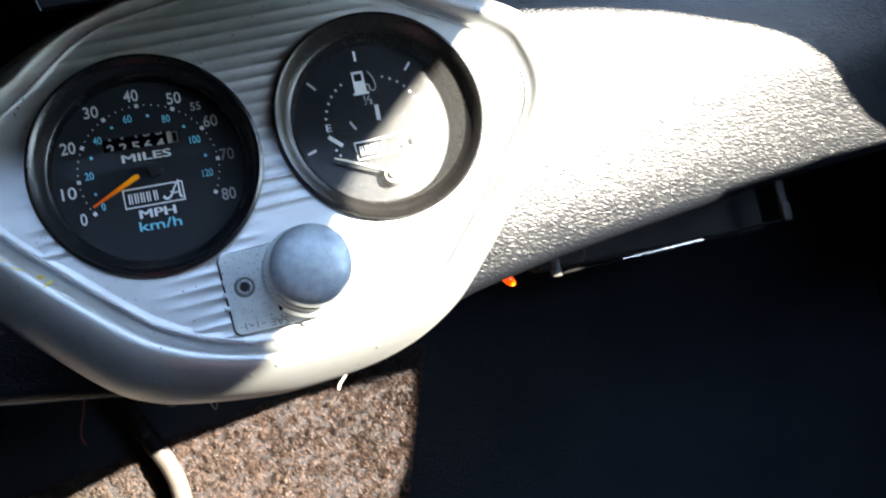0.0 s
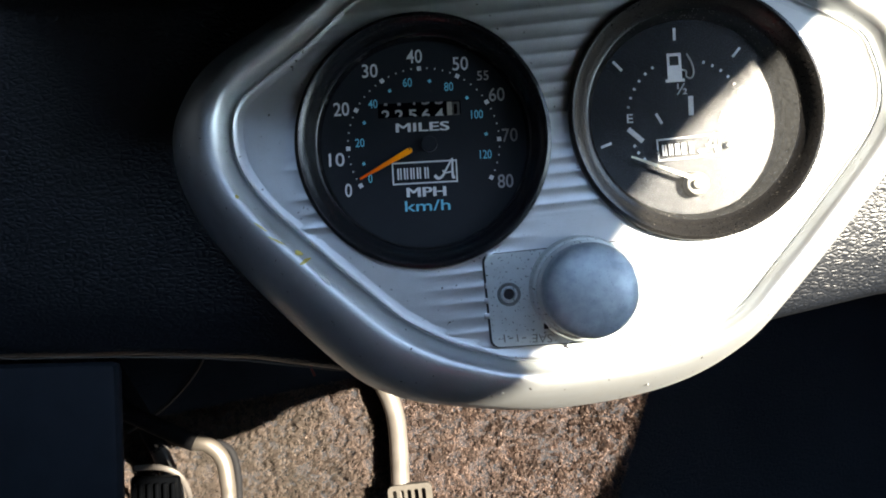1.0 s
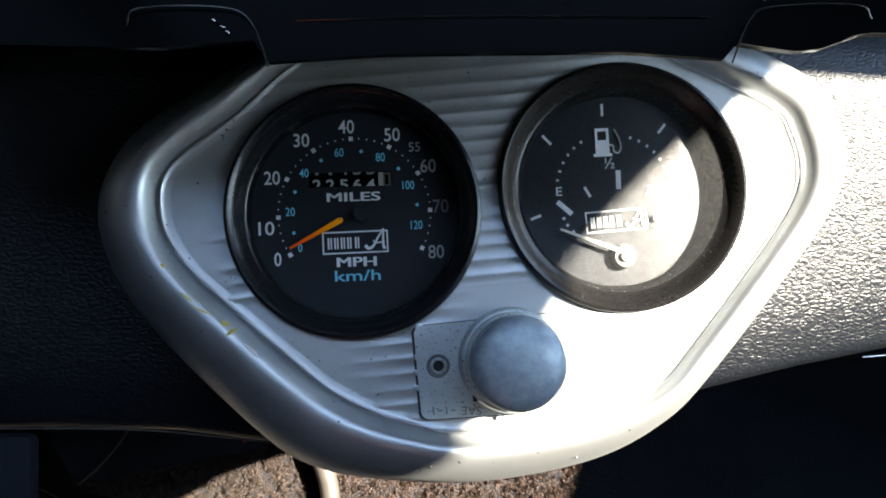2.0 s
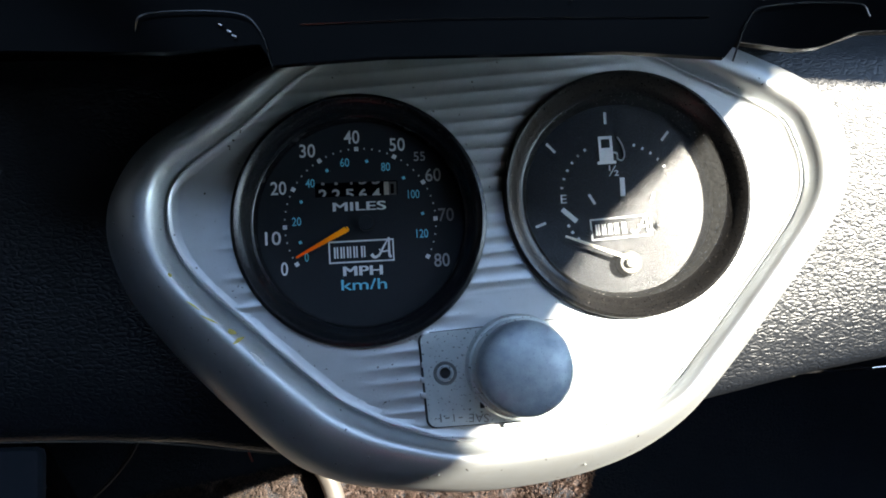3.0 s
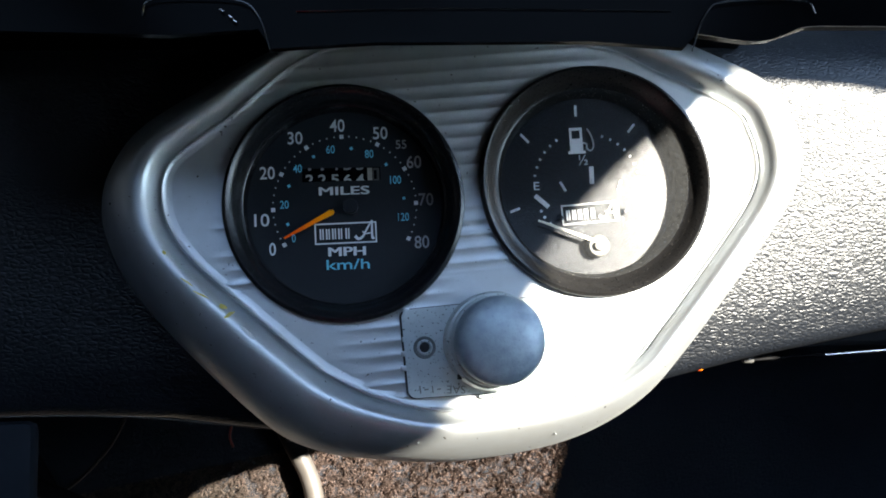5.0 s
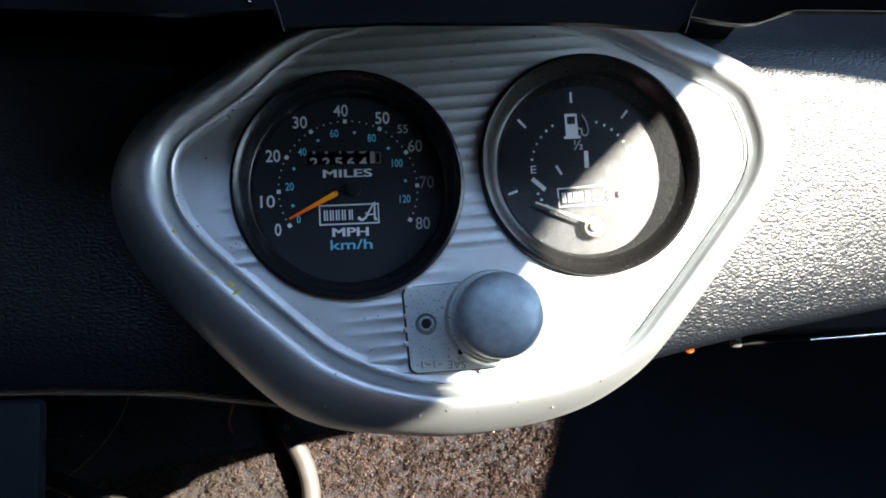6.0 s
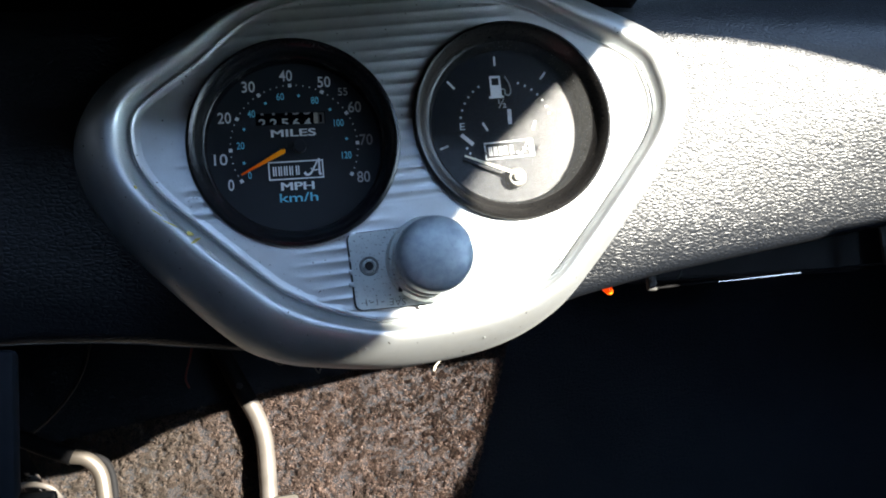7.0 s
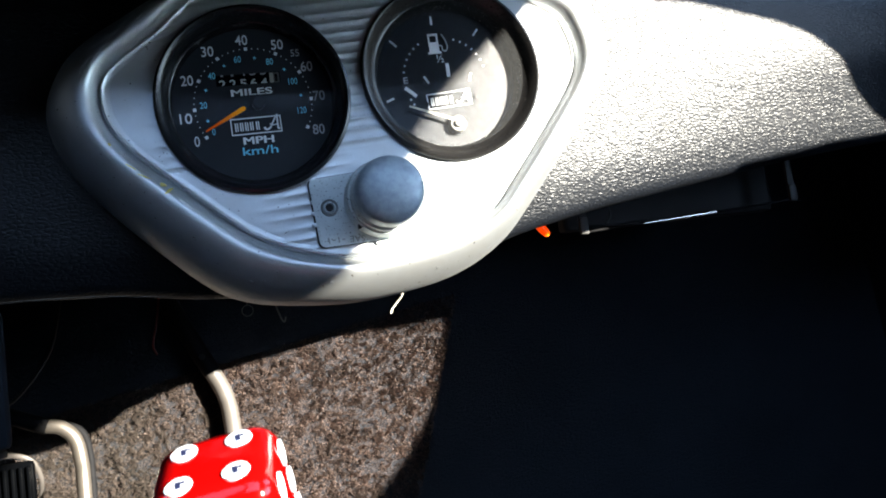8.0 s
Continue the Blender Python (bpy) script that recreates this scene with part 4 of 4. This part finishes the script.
# shaded part of the same arm, its shade put into the colour
part("upper_arm", tube([(-0.0505, 0.0, 0.170), (-0.0330, 0.0, 0.130), (-0.0150, 0.0, 0.0900), (-0.0028, 0, 0.0650)], 0.0073, 14, 1.0), DULL, gas, "upper arm, coloured dark for the dash's shade")
# a solid black cap stands in for the dark of the hole
hole = part("bolt_hole", moved(lathe([(0.0026, 0.0), (0.0024, 0.0012), (0.0014, 0.0014), (0, 0.0012)], 14), -0.0092, 0.0785, 0.0066), MATT, gas)
hole.matrix_basis = pose(0, 0, 0, 90, 0, 0)
tread = [Vector((x, z, 0)) for x, z in rounded(-0.0158, -0.026, 0.0158, 0.026, 0.004)]
slots = [rounded(-0.0125 + 0.0052 * k, -0.0225, -0.0095 + 0.0052 * k, 0.0225, 0.0012, 2) for k in range(5)]
pad = part("pad", plate(tread, 0.004, slots), RUBBER, gas, "worn grey slotted pad", smooth=False)
pad.matrix_basis = Matrix.Translation((0.0187, -0.0085, -0.034)) @ pose(0, 0, 0, 90, -5, 0)
back = part("pad_back", plate(tread, 0.0012), DULL, gas, smooth=False)
back.matrix_basis = Matrix.Translation((0.0187, -0.0070, -0.034)) @ pose(0, 0, 0, 90, -5, 0)

brake = thing("brake_pedal", Matrix.Translation((-0.1040, 0.20, -0.19)), "worn chrome tubular pedal arm bent downwards", "pedal", "pedals")
# the tube above the shadow line, painted dark for shade
part("upper_arm", tube([(-0.150, 0.04, 0.090), (-0.080, 0.01, 0.0585), (-0.035, 0.001, 0.0388), (-0.0195, 0.0, 0.0322)], 0.0057, 12), DULL, brake, "upper arm, coloured dark for the dash's shade")
part("arm", tube([(-0.0215, 0.0, 0.0330), (-0.0110, 0.0, 0.0302), (-0.0028, 0.0, 0.0215), (0.0, 0.0, 0.0070), (0.0005, 0.0, -0.0120), (0.001, -0.01, -0.080)], 0.0050, 14), SATIN, brake, "bent shiny steel tube")
part("web", tube([(-0.0080, 0.006, 0.0315), (0.0015, 0.006, 0.0240), (0.0048, 0.006, 0.0090), (0.0052, 0.005, -0.012), (0.0052, -0.004, -0.080)], 0.0030, 10, 0.8), DULL, brake, "dull brown strip behind the tube")
part("pad", box(0.0, -0.018, -0.095, 0.055, 0.008, 0.040, 0.003), RUBBER, brake)
clutch = thing("clutch_pedal", Matrix.Translation((-0.168, 0.28, -0.19)), "cream pedal with ribbed pad beside the column", "pedal", "pedals")
# dark colour gives the shade on this end of the arm
part("upper_arm", tube([(-0.050, 0.01, 0.085), (-0.022, 0.004, 0.042), (-0.0045, 0.0, 0.0115)], 0.0068, 12, 0.6), DULL, clutch, "upper arm, coloured dark for the dash's shade")
part("arm", tube([(-0.0055, 0.0, 0.0130), (0.0010, -0.001, -0.0020), (0.0075, -0.004, -0.0200), (0.0115, -0.010, -0.0420), (0.012, -0.030, -0.065)], 0.0066, 12, 0.6), PEDAL, clutch, "cream curved flat arm")
part("pad", box(0.017, -0.075, -0.012, 0.032, 0.008, 0.046, 0.003), GLOSS, clutch, "ribbed black rubber pad")
for k in range(6):
    part("rib", box(0.0043 + 0.0051 * k, -0.080, -0.012, 0.0025, 0.004, 0.039, 0.001), GLOSS, clutch)
part("strap", tube([(0.0020, -0.070, 0.0150), (0.0180, -0.072, 0.0155), (0.0300, -0.070, 0.0100), (0.0335, -0.060, -0.0040), (0.0280, -0.040, -0.0200)], 0.0018, 10, 0.6), PEDAL, clutch, "cream bent strap round the pad")

ties = thing("loose_thread", Matrix.Translation((0.1116, 0.085, -0.0967)), "pale loose thread hanging below the panel", "thread")
part("strand", tube([(0.004, 0, 0.004), (0.003, 0, -0.006), (-0.001, 0.001, -0.011), (-0.005, 0, -0.015)], 0.0006, 6), WIRE, ties)
part("end", tube([(-0.005, 0, -0.015), (-0.006, 0, -0.0175)], (0.0011, 0.0007), 6, steps=2), WIRE, ties)
clip = thing("wire_ring", Matrix.Translation((0.0177, 0.09, -0.0964)), "thin wire ring and hooks hanging below the panel", "wire")
part("ring", moved(torus(0.0034, 0.00025, 28, 6), 0, 0, 0), WIRE, clip)
clip.children[0].matrix_basis = Matrix.Translation((0, 0, -0.005)) @ pose(0, 0, 0, 90, 0, 0)
part("hook", tube([(0.0, 0, 0.004), (0.0, 0, -0.0016)], 0.0003, 6, steps=2), WIRE, clip)
part("hook", tube([(0.0155, 0, 0.002), (0.0180, 0, -0.006), (0.0200, 0, -0.0125), (0.0217, 0, -0.0145), (0.0228, 0, -0.0115)], 0.0005, 6), WIRE, clip)

wires = thing("wiring", Matrix.Translation((-0.035, 0.20, -0.10)), "dark cables and one red wire behind the pedals", "cable")
part("red_wire", tube([(-0.006, 0, 0.030), (-0.010, 0.001, 0.006), (-0.014, 0, -0.010), (-0.012, 0.001, -0.018)], 0.0008, 8), REDWIRE, wires, "thin red wire")
part("cable", tube([(-0.075, 0.01, 0.030), (-0.085, 0.01, -0.006), (-0.108, 0.012, -0.034), (-0.135, 0.01, -0.052)], 0.0012, 8), CABLE, wires, "thin dark cable")

column = thing("column_shroud", Matrix.Translation((-0.20, 0.07, -0.125)), "dark blue boxy shroud below the dash edge", "shroud")
part("shell", box(-0.023, -0.03, 0.0, 0.224, 0.012, 0.075, 0.004), TRIM, column)
part("flange", box(-0.023, -0.027, -0.040, 0.214, 0.020, 0.004, 0.001), MATT, column)

# ---- shift lever with a die knob ----
DIE = 0.047
lean = pose(0, 0, 0, 28.3, -7.9, -10.3)
die_c = Vector((-0.0003, -0.1306, -0.1896))
shift = thing("gear_lever", Matrix.Translation(die_c) @ lean, "gear lever topped with a glossy red die knob", "gear lever")
bm = bmesh.new()
v = bmesh.ops.create_cube(bm, size=DIE)["verts"]
bmesh.ops.bevel(bm, geom=bm.edges[:], offset=0.0105, segments=6, profile=0.5, affect="EDGES")
dk = part("die_knob", bm, RED, shift, "glossy red die with white pips")


def pip(normal_pose, x, y, marked=False):
    m = normal_pose @ Matrix.Translation((x, y, DIE / 2 - 0.0004))
    b = lathe([(0.0052, 0.0), (0.0050, 0.0009), (0, 0.0010)], 24)
    bmesh.ops.transform(b, matrix=m, verts=b.verts[:])
    part("pip", b, PIP, dk)
    if marked:
        b = box(0, 0, 0.0010, 0.0016, 0.0040, 0.0004, rot=pose(0, 0, 0, 0, 0, 10))
        box(0.0010, 0.0012, 0.0010, 0.0026, 0.0012, 0.0004, bm=b)
        bmesh.ops.transform(b, matrix=m, verts=b.verts[:])
        part("plain_bar", b, INK, dk, smooth=False)


for x in (-0.0102, 0.0102):
    for y in (-0.0102, 0.0102):
        pip(Matrix.Identity(4), x, y, True)
for x in (-0.0125, 0.0, 0.0125):
    for y in (-0.0105, 0.0105):
        pip(pose(0, 0, 0, 0, 90, 0), x, y)
for x, y in ((-0.0097, -0.0097), (0, 0), (0.0097, 0.0097)):
    pip(pose(0, 0, 0, 90, 0, 0), x, y)
part("rod", tube([(0, 0, -DIE / 2), (0, -0.01, -0.12), (0.02, -0.03, -0.36)], 0.006, 14), CHROME, shift, "chromed lever rod")

# ---- steering wheel ----
wheel = thing("steering_wheel", Matrix.Translation((-0.2245, -0.30, -0.012)) @ pose(0, 0, 0, 90, 0, 0), "dark brown glossy steering wheel", "steering wheel")
part("rim", torus(0.186, 0.0135), RIM, wheel, "glossy brown rim")
part("rim_band", torus(0.1965, 0.0042), RIM, wheel, "raised outer band")
part("hub", lathe([(0, 0.02), (0.03, 0.018), (0.035, 0.0), (0.03, -0.05), (0, -0.05)], 40), BLACK, wheel)
for k in range(3):
    a = radians(90 + 120 * k)
    part("spoke", tube([(0.02 * math.cos(a), 0.02 * math.sin(a), 0.0), (0.19 * math.cos(a), 0.19 * math.sin(a), 0.0)], 0.006, 10, 0.5, steps=1), CHROME, wheel)
part("column", tube([(0, 0, -0.04), (0, 0, -0.33)], 0.022, 20, steps=1), BLACK, wheel)


# ---- plush die on its cord ----
plush = thing("plush_die", Matrix.Translation((0.05, -0.25, 0.15)), "fuzzy red plush die hanging on a cord", "plush die")
bm = bmesh.new()
bmesh.ops.create_cube(bm, size=0.07)
bmesh.ops.bevel(bm, geom=bm.edges[:], offset=0.022, segments=6, profile=0.5, affect="EDGES")
body = part("body", bm, FUR, plush)
for x, z in ((-0.012, -0.012), (0.012, -0.012), (-0.012, 0.012), (0.012, 0.012)):
    part("spot", moved(lathe([(0.006, 0.0), (0.0055, 0.001), (0, 0.0012)], 20), x, z, 0.0348), MATT, body)
part("cord", tube([(0, 0, 0.03), (0, -0.12, 0.20), (0, -0.245, 0.37)], 0.0012, 6), MATT, plush)

# ---- carpet pile ----
def tufts(count=240000):
    rng = np.random.default_rng(4)
    x = rng.uniform(-0.30, 0.202, count)
    # the pile stops near the sunlight's edge, leaving shade to the dark floor
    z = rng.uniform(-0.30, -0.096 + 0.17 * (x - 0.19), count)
    # same on the right: cut along the edge of the sun patch
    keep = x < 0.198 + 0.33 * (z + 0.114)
    x, z = x[keep], z[keep]
    count = len(x)
    h = rng.uniform(0.0016, 0.0032, count)
    r = rng.uniform(0.0005, 0.0008, count)
    # matted clumps: the pile stands higher and lower in patches
    for cell, gain in ((0.0028, 0.0072), (0.013, 0.0022)):
        table = rng.uniform(-0.5, 0.5, (320, 320))
        gx, gz = (x + 0.5) / cell, (z + 0.5) / cell
        ix, iz = gx.astype(int), gz.astype(int)
        fx, fz = gx - ix, gz - iz
        fx, fz = fx * fx * (3 - 2 * fx), fz * fz * (3 - 2 * fz)
        h += gain * (table[ix, iz] * (1 - fx) * (1 - fz) + table[ix + 1, iz] * fx * (1 - fz) + table[ix, iz + 1] * (1 - fx) * fz + table[ix + 1, iz + 1] * fx * fz)
    h = np.maximum(h, 0.0010)
    lean = rng.normal(0, 0.0008, (count, 2))
    turn = rng.uniform(0, 2.1, count)
    verts = np.zeros((count, 4, 3))
    for k in range(3):
        a = turn + k * 2.0944
        verts[:, k] = np.stack([x + r * np.cos(a), np.full(count, 0.3075), z + r * np.sin(a)], 1)
    verts[:, 3] = np.stack([x + lean[:, 0], 0.306 - h, z + lean[:, 1] - 0.0004], 1)
    base = np.arange(count)[:, None] * 4
    faces = np.concatenate([base + [0, 1, 3], base + [1, 2, 3], base + [2, 0, 3]])
    me = bpy.data.meshes.new("carpet_pile")
    me.from_pydata(verts.reshape(-1, 3).tolist(), [], faces.tolist())
    me.materials.append(PILE)
    ob = new("carpet_pile", me)
    ob.matrix_basis = BASE
    return tagged(ob, "short brown cut pile of the footwell carpet", "carpet", kind="stuff")


tufts()
